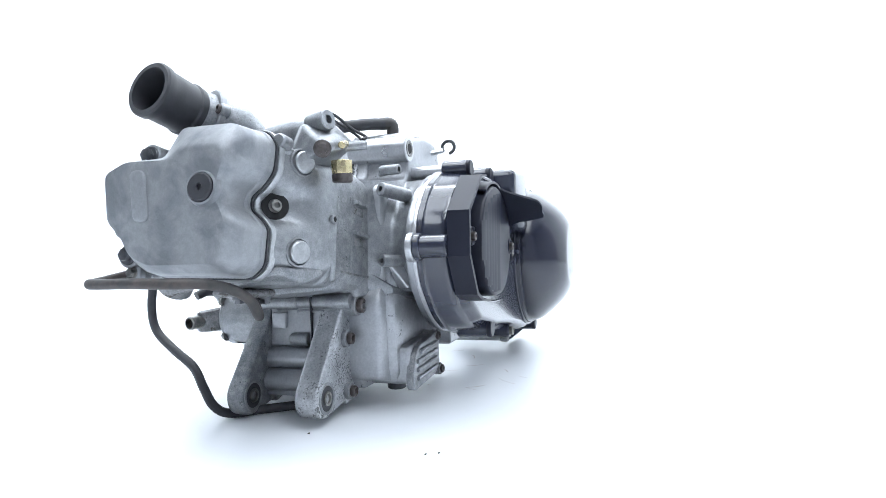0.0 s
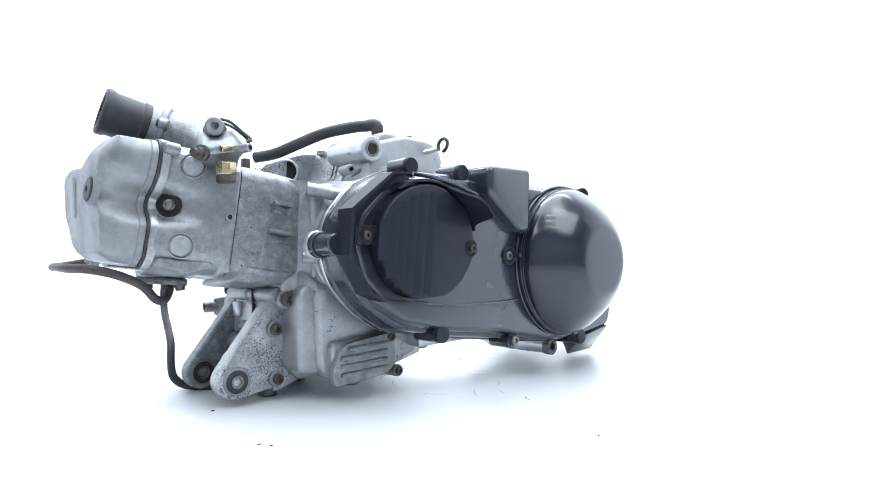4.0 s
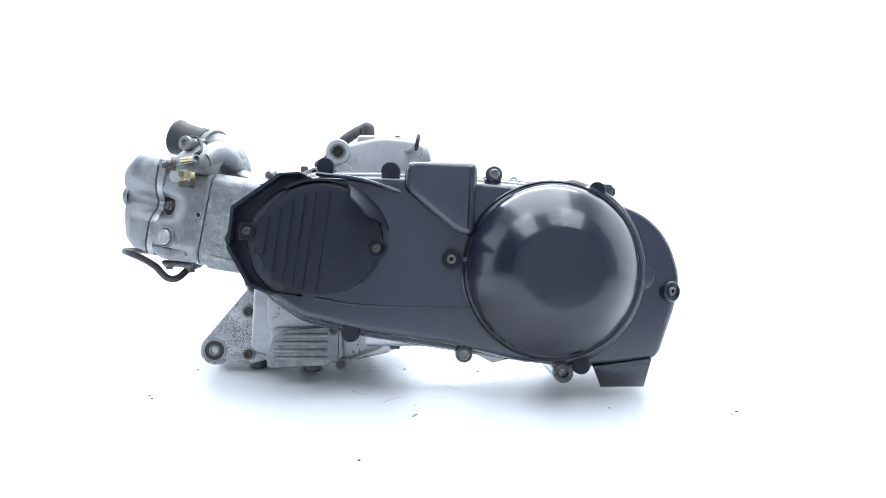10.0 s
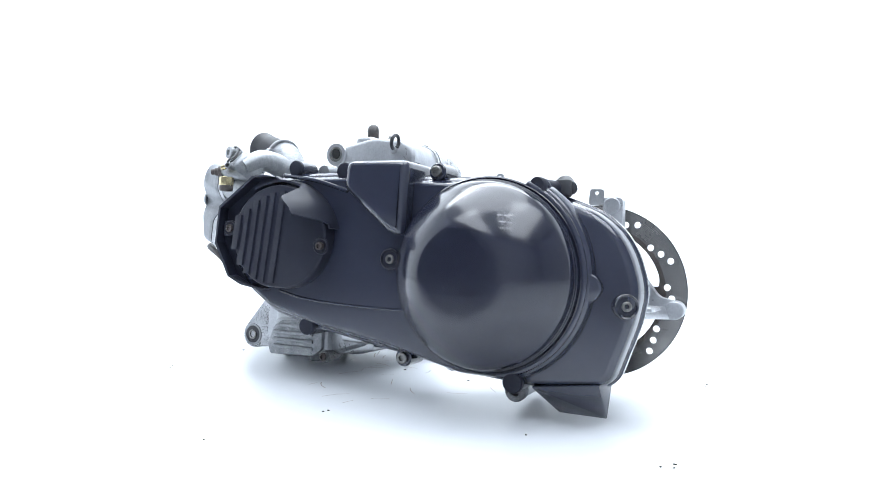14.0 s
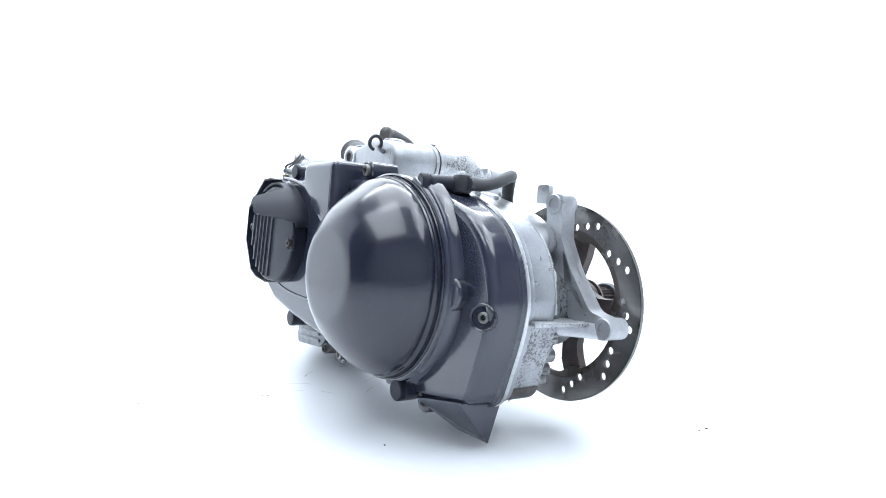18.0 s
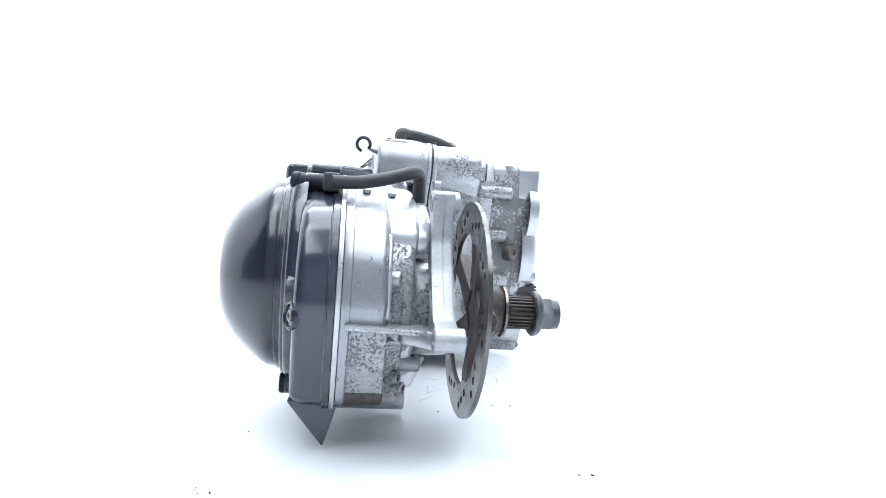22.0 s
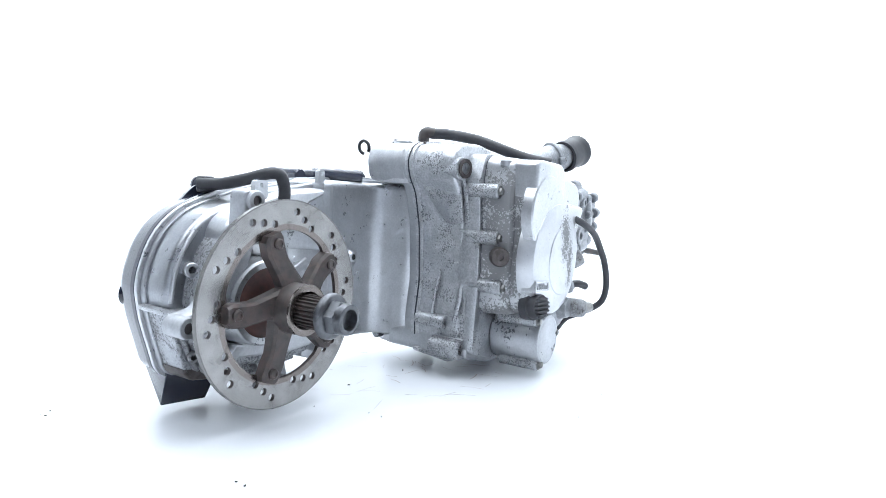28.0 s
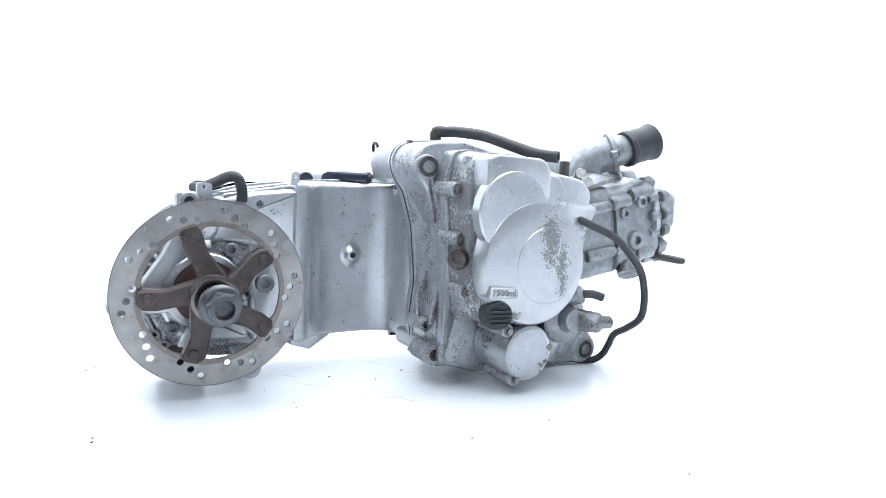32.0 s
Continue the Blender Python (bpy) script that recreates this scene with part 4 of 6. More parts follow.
def crankcase():
    poly = fillet(CRANK_RIGHT, 0.009)
    bm = B()
    prism(bm, poly, 0.0162, -0.003, "y", 0.0012, 0.004)
    prism(bm, fillet(CRANK_LEFT, 0.009), 0.006, -0.056, "y", 0.0012, 0.006)
    left = part("crankcase", bm, GREYED, ENGINE, "silver painted crankcase with heavily pitted paint", 30)
    bm = B()
    prism(bm, poly, 0.0172, 0.0860, "y", 0.0012, 0.005)
    part("crankcase_half", bm, WEATHERED, left, "pitted silver crankcase half", 30)
    bm = B()
    prism(bm, fillet([(0.010, 0.270), (-0.004, 0.3065), (-0.10, 0.3065), (-0.164, 0.286), (-0.178, 0.25), (-0.178, 0.14), (-0.19, 0.125), (-0.19, 0.045), (-0.15, 0.028), (-0.055, 0.028), (-0.004, 0.042),
                      (-0.002, 0.10), (0.0, 0.2)], 0.008), 0.080, 0.1095, "y", 0, 0.0012)
    part("cover_seat", bm, WEATHERED, left, "", 30)
    # dark joint line between the halves
    bm = B()
    prism(bm, inset(poly, -0.0026), 0.0157, 0.0177, "y")
    part("joint_line", bm, RUBBER, left, "thin dark joint line")
    bm = B()
    prism(bm, inset(fillet(MAG, 0.008), 0.0012), 0.1087, 0.1104, "y")
    part("joint_line", bm, RUBBER, left, "thin dark joint line")
    bm = B()
    prism(bm, inset(poly, -0.0022), 0.0105, 0.0158, "y", 0.001, 0.0006, steps=2)
    part("joint_flange", bm, WEATHERED, left)
    bm = B()
    prism(bm, inset(poly, -0.0022), 0.0176, 0.0230, "y", 0.0006, 0.001, steps=2)
    part("joint_flange", bm, WEATHERED, left)
    bm = B()
    prism(bm, inset(fillet(MAG, 0.008), -0.0025), 0.1030, 0.1088, "y", 0.001, 0.0006, steps=2)
    part("joint_flange", bm, WEATHERED, left)
    # gussets and small bosses along the rear and top
    for pts, r in (([(0.022, 0.030, 0.262), (0.016, 0.085, 0.262), (0.006, 0.085, 0.215), (0.004, 0.060, 0.215)], 0.0020),
                   ([(0.004, 0.088, 0.110), (0.004, 0.082, 0.085), (-0.006, 0.084, 0.140)], 0.0030),
                   ([(0.006, 0.050, 0.120), (0.003, 0.045, 0.088), (-0.006, 0.050, 0.150)], 0.0022),
                   ([(0.010, 0.092, 0.250), (0.016, 0.088, 0.275), (0.0, 0.092, 0.212)], 0.0025)):
        bm = B()
        hull(bm, pts, r)
        part("gusset", bm, PITTED, left)
    for x, y, z, r, h in ((-0.020, 0.058, 0.316, 0.008, 0.010), (-0.062, 0.098, 0.303, 0.0085, 0.008), (-0.085, 0.060, 0.309, 0.007, 0.007), (-0.010, 0.135, 0.297, 0.0075, 0.009),
                          (-0.055, 0.150, 0.300, 0.0075, 0.007), (-0.094, 0.128, 0.297, 0.008, 0.008)):
        bm = B()
        peg(bm, (x, y, z - 0.006), (0, 0, 1), r, h, 0.0012)
        part("boss", bm, SILVER, left)
    # hollow-sided neck between cylinder and belt cover, with cast studs
    bm = B()
    stages = []
    for z, rx in ((0.128, -0.176), (0.150, -0.189), (0.178, -0.1955), (0.205, -0.190), (0.228, -0.174), (0.246, -0.152), (0.256, -0.136)):
        stages.append(([(rx, -0.0955), (rx + 0.010, -0.0905), (rx + 0.019, -0.079), (rx + 0.024, -0.064), (rx * 0.5 - 0.082, -0.052), (-0.188, -0.0402), (-0.206, -0.034), (-0.206, 0.05), (-0.09, 0.05), (-0.09, -0.0955)], z))
    loft(bm, stages, "z", r=0.004)
    part("cylinder_neck", bm, CAST, left, "", 50)
    bm = B()
    hull(bm, [(-0.185, -0.035, 0.150), (-0.120, -0.070, 0.120), (-0.185, 0.08, 0.150), (-0.12, 0.08, 0.12), (-0.185, -0.035, 0.136), (-0.175, -0.060, 0.132)], 0.006)
    part("neck_foot", bm, CAST, left)
    for loc, way, r, bore, length in (((-0.113, -0.030, 0.2715), (-0.2, -1, 0), 0.0062, 0.003, 0.026), ((-0.150, -0.0775, 0.2370), (-0.84, 0.48, 0.20), 0.0078, 0.0034, 0.040),
                                      ((-0.160, -0.0790, 0.1630), (-0.87, 0.48, 0.08), 0.0070, 0.0030, 0.039)):
        bm = B()
        sleeve(bm, loc, way, r, bore, length, 0.012, 0.0008, 18)
        part("cast_stud", bm, CAST, left)
    bm = B()
    hull(bm, [(-0.184, -0.066, 0.160), (-0.176, -0.082, 0.136), (-0.160, -0.066, 0.134), (-0.160, -0.078, 0.160)], 0.002)
    part("rib", bm, SILVER, left)
    bm = B()
    hull(bm, [(-0.13, -0.04, 0.247), (-0.10, -0.07, 0.242), (-0.09, -0.06, 0.25)], 0.006)
    part("rib", bm, SILVER, left)
    # breather chamber lid on the top
    bm = B()
    prism(bm, fillet([(-0.066, 0.300), (-0.063, 0.3235), (-0.036, 0.3235), (-0.020, 0.3155), (0.018, 0.3150), (0.029, 0.309), (0.034, 0.296), (0.030, 0.28), (-0.05, 0.28)], 0.006), 0.030, -0.046, "y", 0.003, 0.004)
    lid = part("breather_lid", bm, SILVER, ENGINE, "silver breather lid")
    bm = B()
    prism(bm, fillet([(-0.07, -0.0505), (0.022, -0.0465), (0.030, -0.015), (0.030, 0.012), (-0.07, 0.012)], 0.008), 0.262, 0.3085, "z", 0, 0.004)
    part("breather_chamber", bm, SILVER, lid)
    for x, y, z in ((-0.0095, -0.040, 0.3185), (0.012, 0.020, 0.3150)):
        place("bolt", HEX_RUST, lid, (x, y, z), (0, 0, 1), 0.75, "small rusty bolt")
    bm = B()
    hull(bm, [(-0.072, -0.050, 0.305), (-0.020, -0.0485, 0.266), (-0.072, -0.03, 0.302), (-0.020, -0.03, 0.262)], 0.0024)
    part("lid_rib", bm, SILVER, lid)
    bm = B()
    hull(bm, [(-0.0095, -0.040, 0.3165), (-0.0095, -0.020, 0.3165), (-0.0095, -0.034, 0.308)], 0.007)
    part("bolt_ear", bm, SILVER, lid)
    # upper engine mount: a bored boss and its stay
    bm = B()
    sleeve(bm, (-0.087, 0.020, 0.2985), (0, -1, 0), 0.0165, 0.0072, 0.078, 0.06, 0.0012, 32)
    mount = part("engine_mount", bm, SILVER, ENGINE, "silver bored engine mount boss")
    bm = B()
    hull(bm, [(-0.075, -0.036, 0.292), (-0.07, -0.02, 0.306), (-0.02, -0.046, 0.262), (0.0, -0.02, 0.28), (-0.09, -0.034, 0.275), (-0.09, -0.02, 0.27)], 0.005)
    part("mount_stay", bm, SILVER, mount)
    bm = B()
    lathe(bm, [(0.0105, -0.0002), (0.0105, 0.0008), (0.0075, 0.0008), (0.0072, 0.0)], (-0.087, -0.0580, 0.2985), (0, -1, 0), 28)
    part("bush", bm, ZINC, mount)
    # black disc in the mount's mouth, in place of the bore's shade
    bm = B()
    peg(bm, (-0.087, -0.0540, 0.2985), (0, -1, 0), 0.0064, 0.0044, 0.0002)
    part("bore", bm, VOID, mount, "black disc standing for the bore's shade")
    bm = B()
    sleeve(bm, (0.0180, 0.060, 0.2850), (0.18, 1, 0), 0.0150, 0.0078, 0.033, 0.004, 0.0012, 28)
    part("mount_boss", bm, PITTED, mount)
    bm = B()
    lathe(bm, [(0.0125, 0.0), (0.0125, 0.0016), (0.0075, 0.0016)], (0.022, 0.0935, 0.285), (0.18, 1, 0), 28)
    part("bush", bm, BOLT, mount)
    # cable clip and its arm
    bm = B()
    tube(bm, [(-0.005, -0.045, 0.300), (0.008, -0.060, 0.302), (0.014, -0.069, 0.3045)], 0.0035, 8)
    clip = part("cable_arm", bm, SILVER, ENGINE, "small silver cable arm")
    bm = B()
    tube(bm, [(0.018 + 0.0015 * math.sin(a), -0.076 + 0.0088 * math.cos(a), 0.309 + 0.0088 * math.sin(a)) for a in [radians(-40 + 20 * k) for k in range(16)]], 0.0024, 10, 2)
    part("cable_clip", bm, RUBBER, clip, "black rubber cable clip")
    bm = B()
    sleeve(bm, (-0.110, 0.1035, 0.2785), (-0.62, -0.78, 0.05), 0.0172, 0.0146, 0.036, 0.024, 0.001, 28)
    part("intake_port", bm, SILVER, left)
    # black plug fills the port, its colour stands for the shade inside
    bm = B()
    peg(bm, (-0.118, 0.0935, 0.2790), (-0.62, -0.78, 0.05), 0.0144, 0.017, 0.0005, 24)
    part("port_bore", bm, VOID, left, "black disc standing for the port's shade")
    # rear face ribs and bolts
    for y0, y1, z, x in ((0.022, 0.080, 0.252, 0.012), (0.022, 0.100, 0.205, 0.000), (0.022, 0.080, 0.160, -0.005), (0.020, 0.085, 0.090, -0.003)):
        bm = B()
        hull(bm, [(x - 0.012, y0, z - 0.004), (x - 0.012, y0, z + 0.004), (x, y0, z), (x - 0.012, y1, z - 0.004), (x - 0.012, y1, z + 0.004), (x + 0.001, y1, z)], 0.0022)
        part("rear_rib", bm, WEATHERED, left)
    bm = B()
    hull(bm, [(0.0, 0.098, 0.05), (0.0, 0.108, 0.05), (-0.002, 0.098, 0.13), (-0.002, 0.108, 0.13), (-0.02, 0.098, 0.05), (-0.02, 0.108, 0.13)], 0.003)
    part("rear_rib", bm, WEATHERED, left)
    return left


crankcase()


# -- right-hand cover --

def right_cover():
    poly = fillet(MAG, 0.008)
    bm = B()
    prism(bm, poly, 0.1105, 0.152, "y", 0.0012, 0.008, draft=0.003)
    upper = fillet([(-0.006, 0.250), (-0.010, 0.290), (-0.022, 0.302), (-0.090, 0.300), (-0.104, 0.288), (-0.158, 0.280), (-0.173, 0.262), (-0.171, 0.222), (-0.163, 0.162), (-0.133, 0.115),
                    (-0.085, 0.100), (-0.034, 0.098), (-0.016, 0.112), (-0.012, 0.150), (-0.013, 0.215)], 0.009)
    prism(bm, upper, 0.124, 0.178, "y", 0, 0.007, draft=0.003)
    cover = part("right_cover", bm, FLAKED, ENGINE, "silver right-hand engine cover with pitted and flaked paint", 30)
    bm = B()
    prism(bm, fillet([(-0.008, 0.298), (-0.022, 0.302), (-0.088, 0.300), (-0.100, 0.287), (-0.1, 0.25), (-0.008, 0.25)], 0.008), 0.15, 0.1815, "y", 0, 0.004)
    part("cover_step", bm, SILVER, cover)
    bm = B()
    lathe(bm, [(0.0505, 0.0), (0.050, 0.0135), (0.048, 0.0155), (0, 0.0160)], (-0.0475, 0.1675, 0.2345), (0, 1, 0), 48)
    part("cover_disc", bm, SILVER, cover, "", 30)
    bm = B()
    lathe(bm, [(0.0235, 0.0), (0.0230, 0.010), (0.0200, 0.013), (0, 0.013)], (-0.100, 0.168, 0.2595), (0, 1, 0), 32)
    part("cover_disc", bm, SILVER, cover, "", 30)
    bm = B()
    lathe(bm, [(0.0785, -0.004), (0.0770, 0.013), (0.0735, 0.0180), (0.066, 0.0198), (0.050, 0.0205), (0, 0.0212)], (-0.0825, 0.166, 0.1735), (0, 1, 0), 72)
    lathe(bm, [(0.0485, -0.01), (0.0480, 0.0006), (0.0465, 0.0018), (0.030, 0.0026), (0, 0.0030)], (-0.099, 0.1860, 0.1715), (0, 1, 0), 56)
    part("generator_dome", bm, STREAKED, cover, "silver generator dome with a pitted streak", 30)
    # ear beside the dome
    bm = B()
    hull(bm, [(-0.120, 0.15, 0.262), (-0.172, 0.15, 0.240), (-0.115, 0.178, 0.243), (-0.171, 0.176, 0.239), (-0.158, 0.15, 0.205), (-0.155, 0.176, 0.212), (-0.115, 0.178, 0.21)], 0.006)
    part("cover_lug", bm, SILVER, cover)
    # bolts in their bosses
    for x, z, y in ((0.005, 0.259, 0.138), (-0.004, 0.199, 0.136), (-0.010, 0.135, 0.143)):
        bm = B()
        peg(bm, (x, 0.09, z), (0, 1, 0), 0.0095, y - 0.091, 0.0015)
        part("boss", bm, PITTED, cover)
        place("bolt", HEX_ZINC, cover, (x, y - 0.002, z), (0, 1, 0), 0.85, "zinc hexagon bolt")
    bm = B()
    lathe(bm, [(0.0, -0.01), (0.0125, -0.01), (0.0125, 0.0), (0.0110, 0.0022), (0.004, 0.0026), (0.0036, 0.0006), (0, 0.0006)], (0.0064, 0.1445, 0.176), (0.75, 0.66, 0), 28)
    part("brown_plug", bm, BOLT, cover, "brown rusty plug")
    # oil filler knob
    bm = B()
    way = Vector((0.22, 0.97, 0.08))
    lathe(bm, [(0.0185, -0.012), (0.0185, 0.0), (0.0165, 0.001), (0.0162, 0.010), (0.015, 0.0118), (0, 0.0118)], (-0.030, 0.180, 0.1145), way, 36)
    m = frame_on((-0.030, 0.180, 0.1145), way)
    for k in range(5):
        o, h = -0.0104 + 0.0052 * k, (0.0108, 0.0148, 0.0158, 0.0148, 0.0108)[k]
        hull(bm, [m @ Vector((sx * h * f, o + sy * 0.0013 * f, z)) for z, f in ((0.011, 1.0), (0.0155, 0.82)) for sx in (-1, 1) for sy in (-1, 1)])
    part("oil_filler", bm, RUBBER, cover, "black plastic oil filler knob")
    # capacity mark cast above it
    text = bpy.data.curves.new("capacity_mark", "FONT")
    text.body, text.size, text.extrude, text.align_x, text.align_y = "1900ml", 0.0115, 0.0006, "CENTER", "CENTER"
    tmp = new("capacity_text", text)
    bpy.context.view_layer.update()
    me = bpy.data.meshes.new_from_object(tmp)
    bpy.data.objects.remove(tmp)
    # darker than the pad: the relief's shading is put into the letter colour
    me.materials.append(DULL)
    bm = B()
    frame_poly = fillet([(-0.020, -0.0068), (0.020, -0.0068), (0.020, 0.0068), (-0.020, 0.0068)], 0.002, 2)
    tilt = Matrix.Translation((-0.0345, 0.1874, 0.1405)) @ Matrix(((-1, 0, 0, 0), (0, 0, 1, 0), (0, 1, 0, 0), (0, 0, 0, 1))) @ Matrix.Rotation(radians(-3), 4, "Z")
    plate(bm, [frame_poly, inset(frame_poly, 0.0009)], 0.0, 0.0008, "z", tilt)
    part("mark_frame", bm, BRIGHT, cover)
    bm = B()
    prism(bm, inset(frame_poly, -0.001), -0.02, -0.0004, "z", m=tilt)
    part("mark_pad", bm, SILVER, cover)
    word = new("capacity_mark", me)
    word.parent = cover
    word.matrix_local = tilt
    tagged(word, "raised cast lettering 1900ml")
    # round oil filter housing below
    bm = B()
    lathe(bm, [(0.035, -0.07), (0.035, -0.003), (0.0335, 0.0), (0.030, 0.001), (0.028, 0.0), (0, 0.0012)], (-0.0800, 0.181, 0.0630), (0, 1, 0), 48)
    filt = part("filter_housing", bm, CHIPPED, cover, "round silver oil filter cover", 30)
    for x, z in ((-0.064, 0.0305), (-0.050, 0.092), (-0.112, 0.068)):
        bm = B()
        peg(bm, (x, 0.12, z), (0, 1, 0), 0.0085, 0.058, 0.0015)
        part("boss", bm, PITTED, filt)
        place("bolt", HEX_ZINC, filt, (x, 0.178, z), (0, 1, 0), 0.8, "zinc hexagon bolt")
    # bosses at the lower rear edge
    for x, y, z, r in ((0.001, 0.066, 0.0795, 0.0095), (0.003, 0.0935, 0.0460, 0.0135)):
        bm = B()
        sleeve(bm, (x, y - 0.045, z), (0, 1, 0), r, r * 0.55, 0.046, 0.01)
        part("boss", bm, PITTED, cover)
        place("bolt", SOCKET, cover, (x, y - 0.006, z), (0, 1, 0), r / 0.012, "rusty socket bolt")
    bm = B()
    hull(bm, [(-0.06, 0.02, 0.03), (-0.06, 0.09, 0.03), (0.0, 0.02, 0.036), (-0.03, 0.02, 0.026), (-0.02, 0.06, 0.024)], 0.004)
    part("lower_flange", bm, PITTED, cover)
    return cover


right_cover()


# -- sump, oil screen and stand arms --


def hanger_arm(y0, y1, tone, body):
    """A thick flat arm with an eye at its foot, a rubber bush and a steel sleeve in the eye."""
    bm = B()
    lug = [(-0.257 + 0.0205 * math.cos(a), 0.0285 + 0.0205 * math.sin(a)) for a in [radians(140 + 14 * k) for k in range(11)]]
    web = fillet([(-0.212, 0.0085), (-0.176, 0.018), (-0.174, 0.060), (-0.184, 0.128), (-0.204, 0.131)], 0.006, 3)
    prism(bm, lug + web, y0, y1, "y", 0.0035, 0.0035, steps=4)
    arm = part("hanger_arm", bm, tone, body, "", 30)
    for yy, w in ((y0, (0, -1, 0)), (y1, (0, 1, 0))):
        bm = B()
        lathe(bm, [(0.0170, -0.002), (0.0166, 0.0006), (0.0162, 0.0010), (0.0134, 0.0010), (0.0130, -0.001)], (-0.257, yy, 0.0285), w, 32)
        part("eye_face", bm, CAST, arm)
        bm = B()
        lathe(bm, [(0.0132, -0.001), (0.0132, 0.0004), (0.0074, 0.0004)], (-0.257, yy, 0.0285), w, 28)
        part("rubber_bush", bm, RUBBER, arm)
        bm = B()
        lathe(bm, [(0.0076, 0.0), (0.0074, 0.0022), (0.0048, 0.0022), (0.0046, -0.012), (0, -0.012)], (-0.257, yy, 0.0285), w, 24)
        part("steel_sleeve", bm, ZINC, arm)
    return arm


def sump_front(body):
    """The stepped front of the sump between the two arms."""
    bm = B()
    prism(bm, fillet([(-0.209, 0.132), (-0.214, 0.100), (-0.217, 0.074), (-0.190, 0.070), (-0.180, 0.130)], 0.004), -0.004, 0.086, "y", 0.003, 0.003)
    part("front_wall", bm, GREYED, body, "", 30)
    for x, z, r in ((-0.2150, 0.0610, 0.0125), (-0.2230, 0.0380, 0.0125)):
        bm = B()
        tube(bm, [(x, 0.004, z), (x, 0.040, z + 0.0005), (x, 0.082, z)], r, 20, 2)
        part("oil_gallery", bm, GREYED, body)
    bm = B()
    hull(bm, [(-0.226, 0.004, 0.024), (-0.226, 0.082, 0.024), (-0.185, 0.004, 0.060), (-0.185, 0.082, 0.060), (-0.190, 0.004, 0.020), (-0.190, 0.082, 0.020)], 0.003)
    part("front_floor", bm, GREYED, body)
    # cross tube with its rolled steps, a short stub and the joint line down the wall
    bm = B()
    lathe(bm, [(0, 0), (0.0085, 0), (0.0092, 0.001), (0.0092, 0.044), (0.0072, 0.048), (0.0072, 0.064), (0.0094, 0.066), (0.0094, 0.090), (0.0075, 0.093), (0.0075, 0.118), (0, 0.118)], (-0.207, -0.028, 0.1230), (0, 1, -0.02), 22)
    part("cross_tube", bm, CAST, body)
    bm = B()
    lathe(bm, [(0, 0), (0.0065, 0.0), (0.0075, 0.001), (0.0075, 0.020), (0.0060, 0.0225), (0, 0.0225)], (-0.2175, 0.020, 0.0825), (0, 1, 0), 18)
    part("front_stub", bm, CAST, body)
    bm = B()
    box(bm, (-0.2140, 0.058, 0.1030), (0.010, 0.018, 0.018), 0.002)
    part("front_pad", bm, GREYED, body)
    bm = B()
    box(bm, (-0.2145, 0.0175, 0.100), (0.0065, 0.0016, 0.058), 0.0006)
    part("joint_line", bm, RUBBER, body, "thin dark joint line")
    bm = B()
    tube(bm, [(-0.2115, 0.003, 0.1130), (-0.2125, 0.020, 0.1130), (-0.2125, 0.036, 0.1125)], 0.0022, 8, 3)
    part("front_ledge", bm, CAST, body)


